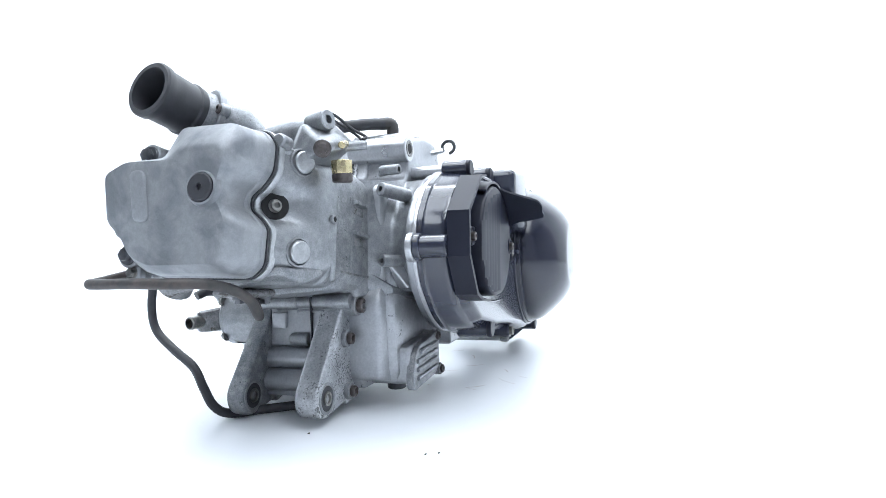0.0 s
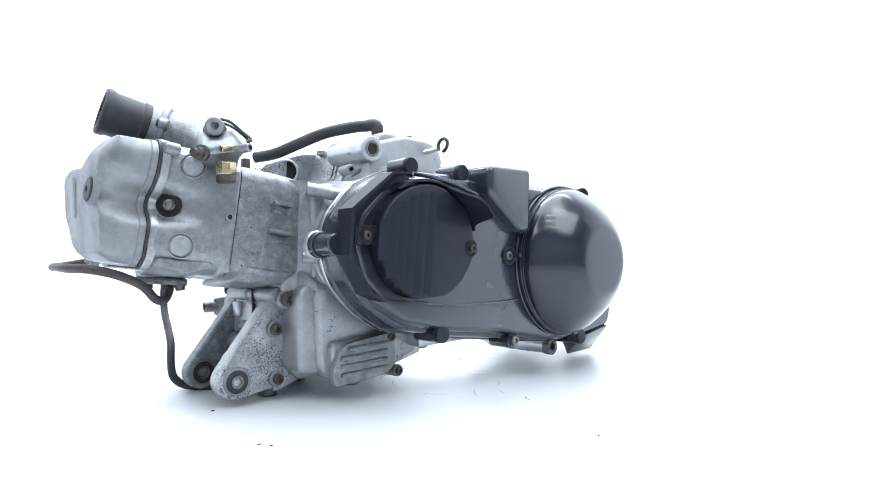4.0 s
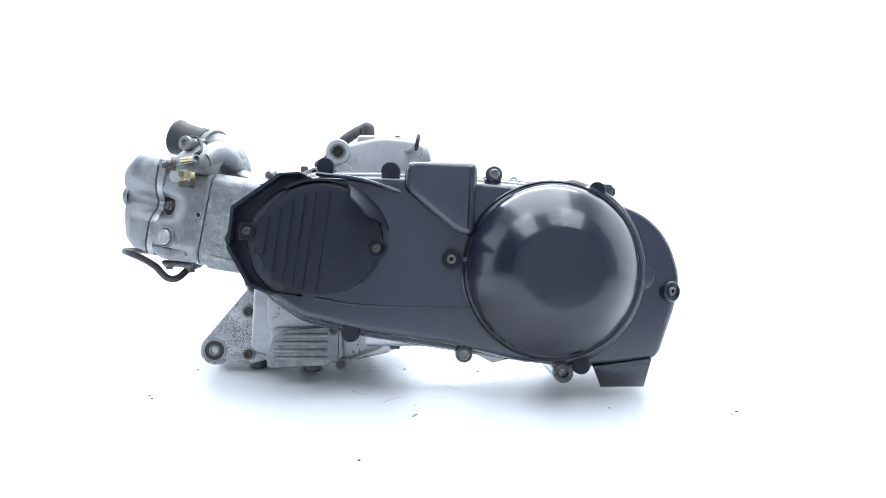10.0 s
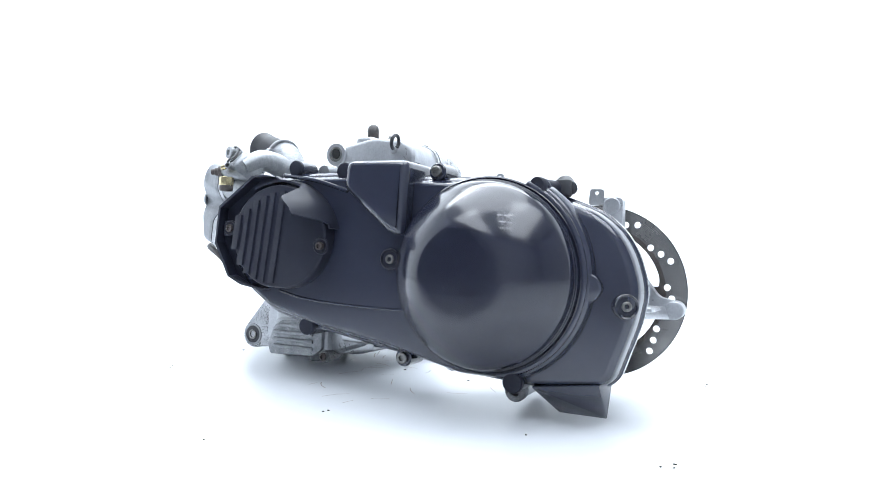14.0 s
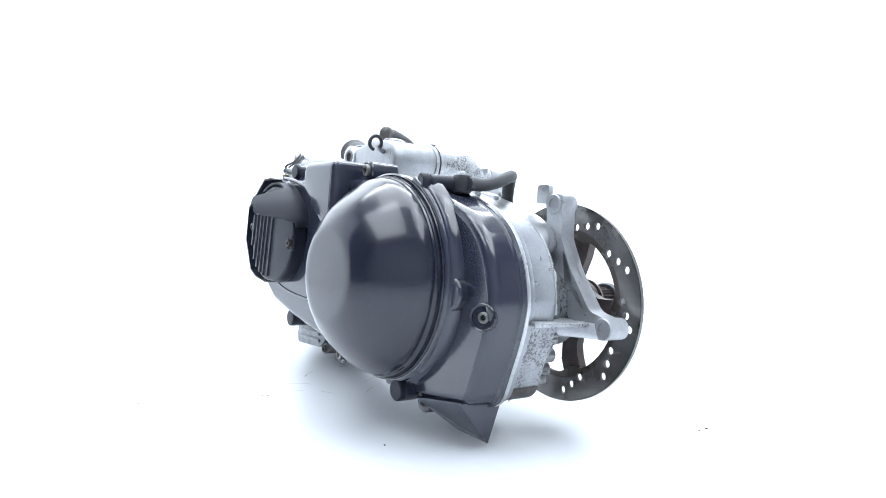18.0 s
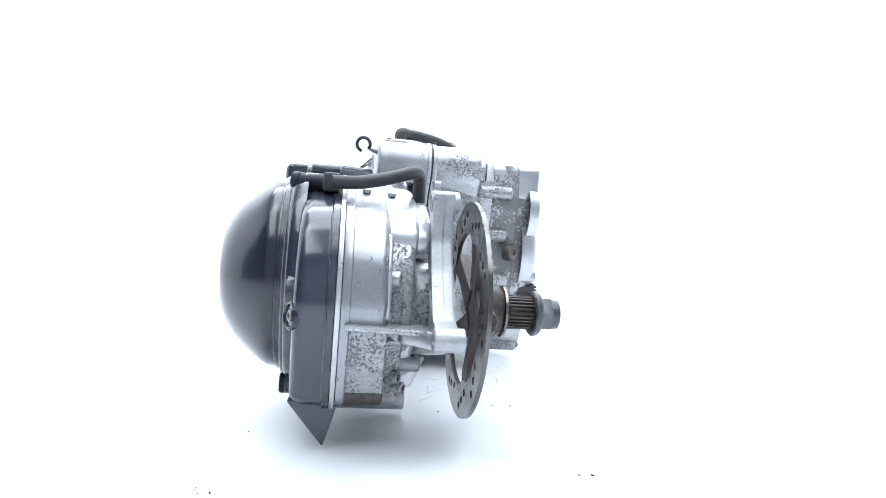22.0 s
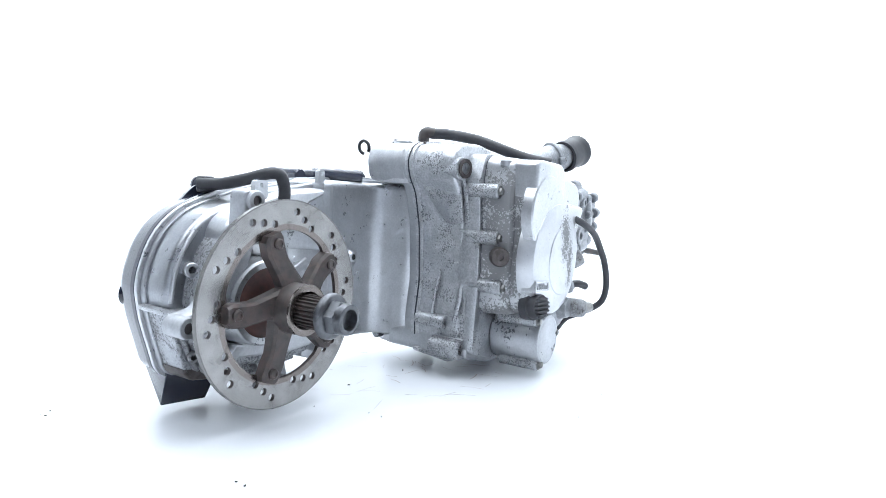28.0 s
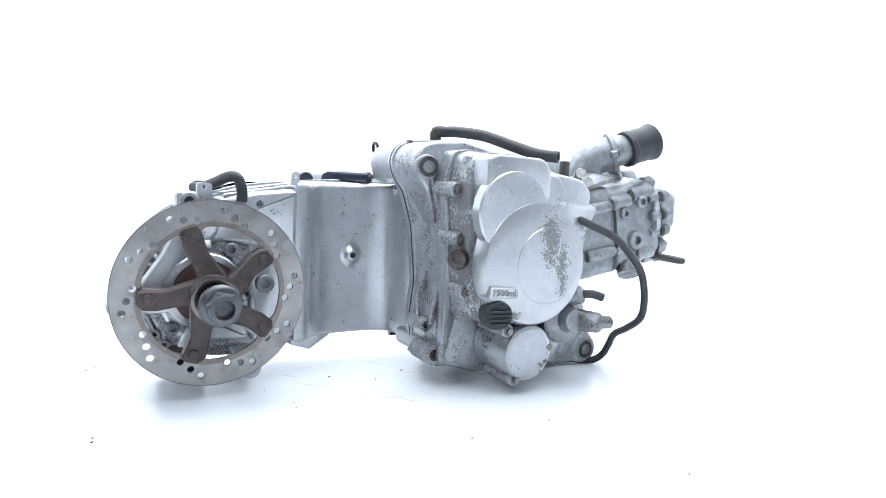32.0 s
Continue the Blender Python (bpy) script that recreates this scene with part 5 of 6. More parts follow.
def sump():
    bm = B()
    prism(bm, fillet([(-0.196, 0.118), (-0.198, 0.040), (-0.185, 0.020), (-0.06, 0.018), (0.0, 0.035), (0.0, 0.06), (-0.06, 0.085), (-0.13, 0.115)], 0.008), 0.10, -0.030, "y", 0.004, 0.006)
    body = part("sump", bm, GREYED, ENGINE, "silver painted sump", 30)
    bm = B()
    prism(bm, fillet([(-0.170, 0.160), (-0.180, 0.120), (-0.178, 0.040), (-0.168, 0.022), (-0.075, 0.020), (-0.02, 0.040), (-0.02, 0.12), (-0.08, 0.16)], 0.012), -0.02, -0.066, "y", 0, 0.012)
    prism(bm, fillet([(-0.168, 0.066), (-0.168, 0.022), (-0.075, 0.022), (-0.075, 0.070)], 0.008), -0.04, -0.077, "y", 0, 0.004)
    part("sump_bulge", bm, GREYED, body, "", 30)
    bm = B()
    outline = fillet([(-0.168, 0.016), (-0.173, 0.030), (-0.163, 0.056), (-0.150, 0.0645), (-0.088, 0.0700), (-0.080, 0.064), (-0.080, 0.030), (-0.095, 0.020)], 0.004)
    prism(bm, outline, -0.074, -0.0835, "y", 0, 0.0015)
    screen = part("screen_cover", bm, RAWCAST, body, "dirty ribbed oil screen cover", 30)
    for k in range(4):
        z = 0.0285 + 0.0098 * k
        x0 = -0.161 if k < 3 else -0.150
        bm = B()
        tube(bm, [(x0, -0.0842, z), (-0.1275, -0.0845, z + 0.0005), (-0.094, -0.0842, z + 0.001)], 0.0026, 8, 2)
        part("screen_rib", bm, CAST, screen)
    for x, z in ((-0.0860, 0.0650), (-0.0760, 0.0215)):
        bm = B()
        peg(bm, (x, -0.05, z), (0, -1, 0), 0.0075, 0.034, 0.001)
        part("boss", bm, CAST_DARK, screen)
        place("bolt", SOCKET, screen, (x, -0.083, z), (0, -1, 0), 0.8, "rusty socket bolt")
    bm = B()
    hull(bm, [(-0.075, -0.055, 0.060), (-0.075, -0.055, 0.025), (-0.018, -0.052, 0.052), (-0.018, -0.052, 0.036), (-0.075, 0.0, 0.060), (-0.075, 0.0, 0.024), (-0.018, 0.0, 0.052), (-0.018, 0.0, 0.036)], 0.004)
    part("sump_tail", bm, SILVER, body)
    bm = B()
    peg(bm, (-0.014, -0.052, 0.0440), (1, -0.1, 0), 0.007, 0.012, 0.001)
    part("drain_tip", bm, DARKSTEEL, body)
    # two arms for the engine hanger and the front between them
    hanger_arm(-0.0190, 0.0080, WEATHERED, body)
    hanger_arm(0.0690, 0.0890, RAWCAST, body)
    sump_front(body)
    # bolts of the near arm
    for x, z, y, s in ((-0.1993, 0.1175, -0.0330, 1.25), (-0.2105, 0.0828, -0.0245, 1.0), (-0.2098, 0.0248, -0.0250, 0.95)):
        bm = B()
        peg(bm, (x, -0.010, z), (0, -1, 0), 0.0095 * s, -0.010 - y, 0.001)
        part("boss", bm, CAST, body)
        place("bolt", SOCKET, body, (x, y, z), (0, -1, 0), s, "rusty socket bolt")
    # drain screws and rubber foot that rest on the table
    for x, y, z, h in ((-0.204, 0.011, -0.0005, 0.026), (-0.118, -0.040, 0.006, 0.020), (-0.140, 0.05, 0.003, 0.022)):
        bm = B()
        peg(bm, (x, y, z), (0, 0, 1), 0.0115, h, 0.0015)
        part("drain_screw", bm, DARKSTEEL, body)
    return body


sump()


# -- water pump --


def water_pump():
    bm = B()
    prism(bm, fillet([(-0.118, 0.128), (-0.160, 0.136), (-0.186, 0.118), (-0.186, 0.080), (-0.160, 0.064), (-0.122, 0.075)], 0.014), 0.100, 0.158, "y", 0, 0.004)
    pump = part("water_pump", bm, CAST, ENGINE, "dull cast water pump housing", 30)
    bm = B()
    lathe(bm, [(0.034, 0.0), (0.034, 0.010), (0.030, 0.014), (0.018, 0.018), (0.014, 0.030), (0, 0.031)], (-0.152, 0.150, 0.098), (0, 1, 0), 36)
    part("pump_dome", bm, CAST, pump)
    bm = B()
    hull(bm, [(-0.160, 0.168, 0.106), (-0.160, 0.168, 0.088), (-0.182, 0.190, 0.103), (-0.182, 0.190, 0.088), (-0.170, 0.196, 0.096)], 0.006)
    part("pump_outlet", bm, CAST_DARK, pump)
    bm = B()
    sleeve(bm, (-0.176, 0.190, 0.0962), (-0.98, 0.16, -0.02), 0.0082, 0.0062, 0.024, 0.02)
    part("water_stub", bm, ZINC, pump, "bare steel hose stub")
    bm = B()
    peg(bm, (-0.146, 0.152, 0.122), (-0.55, 0.75, 0.3), 0.0125, 0.034, 0.004)
    part("pump_neck", bm, CAST, pump)
    bm = B()
    tube(bm, [(-0.168, 0.176, 0.131), (-0.176, 0.184, 0.132), (-0.188, 0.190, 0.128)], 0.0055, 12, 3)
    part("pump_hook", bm, RUBBER, pump)
    for x, y, z in ((-0.126, 0.158, 0.118), (-0.128, 0.158, 0.082), (-0.178, 0.158, 0.078), (-0.180, 0.158, 0.120)):
        place("bolt", HEX_ZINC, pump, (x, y, z), (0, 1, 0), 0.75, "zinc hexagon bolt")
    return pump


water_pump()

# -- cylinder, head and valve cover; u runs forwards along the cylinder --
U, V = Vector((-0.9848, 0, 0.1736)), Vector((0.1736, 0, 0.9848))
CYL = Matrix(((U.x, 0, V.x, -0.18), (0, 1, 0, 0.0), (U.z, 0, V.z, 0.2), (0, 0, 0, 1)))


def on_head(u, y, w):
    return CYL @ Vector((u, y, w))


# outline of the valve cover at its joint, half way out and at its face (y, w)
CAP_FOOT = [(-0.004, 0.066), (0.058, 0.066), (0.076, 0.041), (0.116, 0.037), (0.133, 0.025), (0.134, -0.014), (0.119, -0.027), (0.108, -0.052), (0.090, -0.065),
            (-0.004, -0.067), (-0.016, -0.057), (-0.018, -0.025), (-0.011, -0.016), (0.001, -0.0065), (0.001, 0.0065), (-0.011, 0.015), (-0.021, 0.028), (-0.023, 0.052), (-0.015, 0.063)]
CAP_MID = [(-0.002, 0.064), (0.050, 0.064), (0.067, 0.038), (0.108, 0.036), (0.128, 0.025), (0.130, -0.018), (0.115, -0.031), (0.105, -0.052), (0.086, -0.064),
           (0.002, -0.065), (-0.010, -0.057), (-0.013, -0.025), (-0.006, -0.015), (0.003, -0.0055), (0.003, 0.0055), (-0.006, 0.015), (-0.015, 0.029), (-0.017, 0.051), (-0.010, 0.061)]
CAP_FACE = [(0.004, 0.042), (0.036, 0.042), (0.052, 0.031), (0.096, 0.032), (0.119, 0.022), (0.120, -0.019), (0.107, -0.032), (0.099, -0.049), (0.080, -0.058),
            (0.012, -0.058), (0.002, -0.053), (-0.003, -0.024), (0.000, -0.014), (0.005, -0.004), (0.005, 0.004), (0.001, 0.014), (-0.004, 0.026), (-0.004, 0.036), (-0.001, 0.040)]


def lean_face(bm):
    """The cover's face stands upright while its joint leans with the cylinder."""
    back = CYL.inverted()
    for v in bm.verts:
        p = back @ v.co
        f = min(1.0, max(0.0, (p.x - 0.178) / 0.030))
        p.x += f * 0.19 * min(0.026, max(-0.062, p.z))
        v.co = CYL @ p


def valve_cover(head):
    bm = B()
    prism(bm, fillet(inset(CAP_FOOT, -0.0022), 0.006, 3), 0.1638, 0.1672, "x", m=CYL)
    part("cover_gasket", bm, RUBBER, head, "black rubber gasket line")
    bm = B()
    out = inset(CAP_FOOT, -0.0010)
    mid2 = blend(CAP_MID, CAP_FACE, 0.72)
    loft(bm, [(inset(out, 0.0008), 0.1670), (out, 0.1678), (out, 0.1738), (inset(out, 0.0014), 0.1748), (blend(CAP_FOOT, CAP_MID, 0.12), 0.1752), (blend(CAP_FOOT, CAP_MID, 0.85), 0.1960),
              (CAP_MID, 0.1990), (blend(CAP_MID, CAP_FACE, 0.10), 0.2008), (mid2, 0.2098), (blend(CAP_MID, CAP_FACE, 0.90), 0.2118), (CAP_FACE, 0.2126), (inset(CAP_FACE, 0.003), 0.2130)], m=CYL)
    lean_face(bm)
    cap = part("valve_cover", bm, DULL, ENGINE, "dull grey cast valve cover", 32)
    # long raised pad on the far lobe, flat swelling round the plug, low step across the lower face
    bm = B()
    pad = fillet([(0.0905, -0.021), (0.0905, 0.024), (0.0735, 0.024), (0.0735, -0.021)], 0.008, 4)
    prism(bm, pad, 0.2100, 0.2150, "x", 0, 0.002, CYL)
    lean_face(bm)
    part("raised_pad", bm, DULL, cap)
    bm = B()
    lathe(bm, [(0.0165, -0.004), (0.0150, 0.0016), (0.0132, 0.0024), (0.0128, 0.0010), (0.0126, -0.002)], on_head(0.2148, 0.0157, 0.0053), U, 36)
    part("plug_seat", bm, DULL, cap)
    bm = B()
    lathe(bm, [(0.0124, -0.004), (0.0124, 0.0030), (0.0112, 0.0042), (0.0036, 0.0046), (0.0030, 0.0040), (0.0028, 0.0016), (0, 0.0016)], on_head(0.2148, 0.0157, 0.0053), U, 36)
    part("timing_plug", bm, RUBBER, cap, "black timing plug")
    for y, w, u in ((0.098, 0.046, 0.187), (0.118, -0.046, 0.184)):
        bm = B()
        peg(bm, on_head(0.168, y, w), U, 0.0115, u - 0.168, 0.0015)
        part("boss", bm, DULL, cap)
        place("bolt", HEX_BLACK, cap, on_head(u, y, w), U, 1.1, "dark bolt")
    for y, w in ((0.134, 0.030), (0.137, 0.004), (0.133, -0.020), (0.116, -0.062)):
        bm = B()
        peg(bm, on_head(0.1692, y, w), U, 0.0085, 0.0105, 0.0015)
        part("bolt_ear", bm, DULL, cap)
        place("bolt", HEX_ZINC, cap, on_head(0.1795, y, w), U, 0.75, "zinc hexagon bolt")


def core_plug(loc, way, head):
    """A pressed-in round plug lying in a dark ring."""
    bm = B()
    lathe(bm, [(0.0136, -0.006), (0.0136, 0.0006), (0.0124, 0.0010), (0.0118, -0.0008)], loc, way, 30)
    part("plug_seat", bm, CAST, head)
    bm = B()
    lathe(bm, [(0.0120, -0.003), (0.0106, -0.0030)], loc, way, 30)
    part("plug_groove", bm, VOID, head)
    bm = B()
    lathe(bm, [(0.0108, -0.006), (0.0106, 0.0038), (0.0092, 0.0054), (0, 0.0058)], loc, way, 30)
    part("core_plug", bm, ALLOY, head, "round pale core plug")


def cylinder():
    bm = B()
    stages = []
    for u, near, low, high in ((-0.034, -0.040, -0.062, 0.050), (0.000, -0.0405, -0.066, 0.055), (0.012, -0.0425, -0.069, 0.0575), (0.040, -0.0440, -0.0700, 0.0580), (0.076, -0.0440, -0.0700, 0.0570), (0.0842, -0.0440, -0.0690, 0.0560)):
        stages.append(([(near, low + 0.012), (near, high - 0.010), (near + 0.012, high), (0.112, high), (0.125, high - 0.013), (0.125, low + 0.013), (0.112, low), (near + 0.014, low)], u))
    loft(bm, stages, m=CYL, r=0.010)
    barrel = part("cylinder", bm, CAST, ENGINE, "raw grey cast cylinder barrel", 30)
    # ledges on the near wall, dark patches under them paint the pockets' shade
    for u0, u1, w, deep in ((0.022, 0.050, 0.0225, 0.0040), (0.016, 0.046, -0.0100, 0.0046)):
        bm = B()
        hull(bm, [on_head(u, y, w + dw) for u in (u0, u1) for y, dw in ((-0.040, 0.002), (-0.0435 - deep, 0.0010), (-0.0435 - deep, -0.0012), (-0.040, -0.003))], 0.0010)
        part("cast_ledge", bm, RAWCAST, barrel)
        bm = B()
        hull(bm, [on_head(u, -0.0436, w + dw) for u in (u0 + 0.002, u1 - 0.002) for dw in (-0.004, -0.013)] + [on_head(u, -0.0446, w + dw) for u in (u0 + 0.003, u1 - 0.003) for dw in (-0.005, -0.012)])
        part("cast_pocket", bm, CAST_DARK, barrel, "dark rough patch painted as a pocket's shade")
    # lower seam, heavy rough foot
    bm = B()
    tube(bm, [on_head(0.004, -0.0425, -0.0535), on_head(0.04, -0.0448, -0.0545), on_head(0.072, -0.0445, -0.0535)], 0.0012, 8, 4)
    part("cast_seam", bm, CAST_DARK, barrel)
    bm = B()
    hull(bm, [on_head(u, y, w) for u, y, w in ((0.002, -0.030, -0.064), (0.070, -0.034, -0.068), (0.004, 0.05, -0.072), (0.068, 0.05, -0.075), (0.002, -0.036, -0.050), (0.070, -0.038, -0.056))], 0.004)
    part("cast_foot", bm, RAWCAST, barrel)
    # head
    bm = B()
    stages = []
    for u, near, low, high in ((0.0850, -0.0435, -0.0695, 0.0560), (0.0858, -0.0452, -0.0706, 0.0572), (0.0910, -0.0450, -0.0704, 0.0570), (0.0940, -0.0432, -0.0690, 0.0556), (0.108, -0.0422, -0.0690, 0.0550),
                               (0.122, -0.0370, -0.0680, 0.0560), (0.136, -0.0310, -0.0670, 0.0570), (0.150, -0.0255, -0.0660, 0.0600), (0.158, -0.0215, -0.0660, 0.0630), (0.1640, -0.0190, -0.0650, 0.0640)):
        dent = near + 0.024 * min(1.0, max(0.0, (u - 0.118) / 0.030)) ** 1.2
        stages.append(([(near, low + 0.016), (near, -0.020), (dent, -0.009), (dent, 0.009), (near, 0.020), (near, high - 0.012), (near + 0.010, high), (0.112, high - 0.010), (0.130, high - 0.024),
                        (0.130, low + 0.018), (0.112, low), (near + 0.016, low)], u))
    loft(bm, stages, m=CYL, r=0.010, n=4)
    head = part("cylinder_head", bm, CAST, ENGINE, "raw grey cast cylinder head", 30)
    valve_cover(head)
    bm = B()
    loft(bm, [(inset(CAP_FOOT, -0.0020), 0.1545), (inset(CAP_FOOT, -0.0040), 0.1560), (inset(CAP_FOOT, -0.0040), 0.1632), (inset(CAP_FOOT, -0.0034), 0.1640)], m=CYL)
    part("head_flange", bm, ALLOY, head, "paler machined flange")
    # spark plug well
    way = Vector((-0.60, -0.80, 0.08))
    bm = B()
    lathe(bm, [(0.0165, -0.016), (0.0155, 0.0002), (0.0142, 0.0020), (0.0132, 0.0014), (0.0128, -0.004)], on_head(0.1450, -0.0105, 0.0015), way, 36)
    part("plug_collar", bm, CAST, head)
    # black disc over the head surface paints the well's shade
    bm = B()
    lathe(bm, [(0.0134, -0.002), (0.0134, 0.0016), (0.0122, 0.0020), (0.0070, 0.0012), (0, 0.0012)], on_head(0.1450, -0.0105, 0.0015), way, 32)
    part("plug_well", bm, VOID, head, "black disc standing for the plug well's shade")
    bm = B()
    lathe(bm, [(0.0066, -0.004), (0.0064, 0.0020), (0.0052, 0.0030), (0.0050, 0.0062), (0.0030, 0.0068), (0.0028, 0.0050), (0, 0.0050)], on_head(0.1450, -0.0105, 0.0015), way, 20)
    part("plug_tip", bm, ZINC, head)
    core_plug((-0.3050, -0.0325, 0.2665), (-0.42, -0.90, 0.05), head)
    core_plug((-0.3205, -0.0320, 0.1828), (-0.42, -0.90, 0.0), head)
    bm = B()
    peg(bm, (-0.2726, -0.0425, 0.2125), (0, -1, 0), 0.0046, 0.0042, 0.0010, 16)
    part("hole_rim", bm, CAST, head)
    # black peg paints the shade of a small hole
    bm = B()
    peg(bm, (-0.2726, -0.0445, 0.2125), (0, -1, 0), 0.0028, 0.0024, 0.0002, 12)
    part("blind_hole", bm, VOID, head)
    # thin rib down the near wall, rough lump under the well and a keel below
    bm = B()
    hull(bm, [on_head(u, y, w) for u, y, w in ((0.087, -0.0440, 0.046), (0.089, -0.0440, 0.046), (0.086, -0.0435, -0.062), (0.092, -0.0430, -0.064), (0.088, -0.0448, 0.0), (0.088, -0.0452, -0.05))], 0.0012)
    part("cast_rib", bm, CAST, head)
    bm = B()
    hull(bm, [on_head(u, y, w) for u, y, w in ((0.106, -0.036, -0.058), (0.150, -0.020, -0.060), (0.100, 0.02, -0.068), (0.155, 0.02, -0.070), (0.125, -0.030, -0.066))], 0.005)
    part("cast_keel", bm, RAWCAST, head)
    bm = B()
    hull(bm, [on_head(u, y, w) for u, y, w in ((0.110, -0.034, 0.050), (0.150, -0.020, 0.052), (0.100, -0.030, 0.044), (0.120, -0.002, 0.064), (0.150, 0.000, 0.062))], 0.005)
    part("cast_swelling", bm, CAST, head)
    # far side: bosses, ribs, flanges and bolts
    for y, w in ((0.134, 0.030), (0.137, 0.004), (0.133, -0.020), (0.116, -0.062)):
        bm = B()
        peg(bm, on_head(0.1692, y, w), U, 0.0085, 0.0105, 0.0015)
        part("bolt_ear", bm, DULL, cap)
        place("bolt", HEX_ZINC, cap, on_head(0.1795, y, w), U, 0.75, "zinc hexagon bolt")


def core_plug(loc, way, head):
    """A pressed-in round plug lying in a dark ring."""
    bm = B()
    lathe(bm, [(0.0136, -0.006), (0.0136, 0.0006), (0.0124, 0.0010), (0.0118, -0.0008)], loc, way, 30)
    part("plug_seat", bm, CAST, head)
    bm = B()
    lathe(bm, [(0.0120, -0.003), (0.0106, -0.0030)], loc, way, 30)
    part("plug_groove", bm, VOID, head)
    bm = B()
    lathe(bm, [(0.0108, -0.006), (0.0106, 0.0038), (0.0092, 0.0054), (0, 0.0058)], loc, way, 30)
    part("core_plug", bm, ALLOY, head, "round pale core plug")


def cylinder():
    bm = B()
    stages = []
    for u, near, low, high in ((-0.034, -0.040, -0.062, 0.050), (0.000, -0.0405, -0.066, 0.055), (0.012, -0.0425, -0.069, 0.0575), (0.040, -0.0440, -0.0700, 0.0580), (0.076, -0.0440, -0.0700, 0.0570), (0.0842, -0.0440, -0.0690, 0.0560)):
        stages.append(([(near, low + 0.012), (near, high - 0.010), (near + 0.012, high), (0.112, high), (0.125, high - 0.013), (0.125, low + 0.013), (0.112, low), (near + 0.014, low)], u))
    loft(bm, stages, m=CYL, r=0.010)
    barrel = part("cylinder", bm, RAWCAST, ENGINE, "raw grey cast cylinder barrel", 30)
    # ledges on the near wall, dark patches under them paint the pockets' shade
    for u0, u1, w, deep in ((0.022, 0.050, 0.0225, 0.0040), (0.016, 0.046, -0.0100, 0.0046)):
        bm = B()
        hull(bm, [on_head(u, y, w + dw) for u in (u0, u1) for y, dw in ((-0.040, 0.002), (-0.0435 - deep, 0.0010), (-0.0435 - deep, -0.0012), (-0.040, -0.003))], 0.0010)
        part("cast_ledge", bm, RAWCAST, barrel)
        bm = B()
        hull(bm, [on_head(u, -0.0436, w + dw) for u in (u0 + 0.002, u1 - 0.002) for dw in (-0.004, -0.013)] + [on_head(u, -0.0446, w + dw) for u in (u0 + 0.003, u1 - 0.003) for dw in (-0.005, -0.012)])
        part("cast_pocket", bm, CAST_DARK, barrel, "dark rough patch painted as a pocket's shade")
    # lower seam, heavy rough foot
    bm = B()
    tube(bm, [on_head(0.004, -0.0425, -0.0535), on_head(0.04, -0.0448, -0.0545), on_head(0.072, -0.0445, -0.0535)], 0.0012, 8, 4)
    part("cast_seam", bm, CAST_DARK, barrel)
    bm = B()
    hull(bm, [on_head(u, y, w) for u, y, w in ((0.002, -0.030, -0.064), (0.070, -0.034, -0.068), (0.004, 0.05, -0.072), (0.068, 0.05, -0.075), (0.002, -0.036, -0.050), (0.070, -0.038, -0.056))], 0.004)
    part("cast_foot", bm, RAWCAST, barrel)
    # head
    bm = B()
    stages = []
    for u, near, low, high in ((0.0850, -0.0435, -0.0695, 0.0560), (0.0858, -0.0452, -0.0706, 0.0572), (0.0910, -0.0450, -0.0704, 0.0570), (0.0940, -0.0432, -0.0690, 0.0556), (0.108, -0.0422, -0.0690, 0.0550),
                               (0.122, -0.0370, -0.0680, 0.0560), (0.136, -0.0310, -0.0670, 0.0570), (0.150, -0.0255, -0.0660, 0.0600), (0.158, -0.0215, -0.0660, 0.0630), (0.1640, -0.0190, -0.0650, 0.0640)):
        dent = near + 0.024 * min(1.0, max(0.0, (u - 0.118) / 0.030)) ** 1.2
        stages.append(([(near, low + 0.016), (near, -0.020), (dent, -0.009), (dent, 0.009), (near, 0.020), (near, high - 0.012), (near + 0.010, high), (0.112, high - 0.010), (0.130, high - 0.024),
                        (0.130, low + 0.018), (0.112, low), (near + 0.016, low)], u))
    loft(bm, stages, m=CYL, r=0.010, n=4)
    head = part("cylinder_head", bm, CAST, ENGINE, "raw grey cast cylinder head", 30)
    valve_cover(head)
    bm = B()
    loft(bm, [(inset(CAP_FOOT, -0.0020), 0.1545), (inset(CAP_FOOT, -0.0040), 0.1560), (inset(CAP_FOOT, -0.0040), 0.1632), (inset(CAP_FOOT, -0.0034), 0.1640)], m=CYL)
    part("head_flange", bm, ALLOY, head, "paler machined flange")
    # spark plug well
    way = Vector((-0.60, -0.80, 0.08))
    bm = B()
    lathe(bm, [(0.0165, -0.016), (0.0155, 0.0002), (0.0142, 0.0020), (0.0132, 0.0014), (0.0128, -0.004)], on_head(0.1450, -0.0105, 0.0015), way, 36)
    part("plug_collar", bm, CAST, head)
    # black disc over the head surface paints the well's shade
    bm = B()
    lathe(bm, [(0.0134, -0.002), (0.0134, 0.0016), (0.0122, 0.0020), (0.0070, 0.0012), (0, 0.0012)], on_head(0.1450, -0.0105, 0.0015), way, 32)
    part("plug_well", bm, VOID, head, "black disc standing for the plug well's shade")
    bm = B()
    lathe(bm, [(0.0066, -0.004), (0.0064, 0.0020), (0.0052, 0.0030), (0.0050, 0.0062), (0.0030, 0.0068), (0.0028, 0.0050), (0, 0.0050)], on_head(0.1450, -0.0105, 0.0015), way, 20)
    part("plug_tip", bm, ZINC, head)
    core_plug((-0.3050, -0.0325, 0.2665), (-0.42, -0.90, 0.05), head)
    core_plug((-0.3205, -0.0320, 0.1828), (-0.42, -0.90, 0.0), head)
    bm = B()
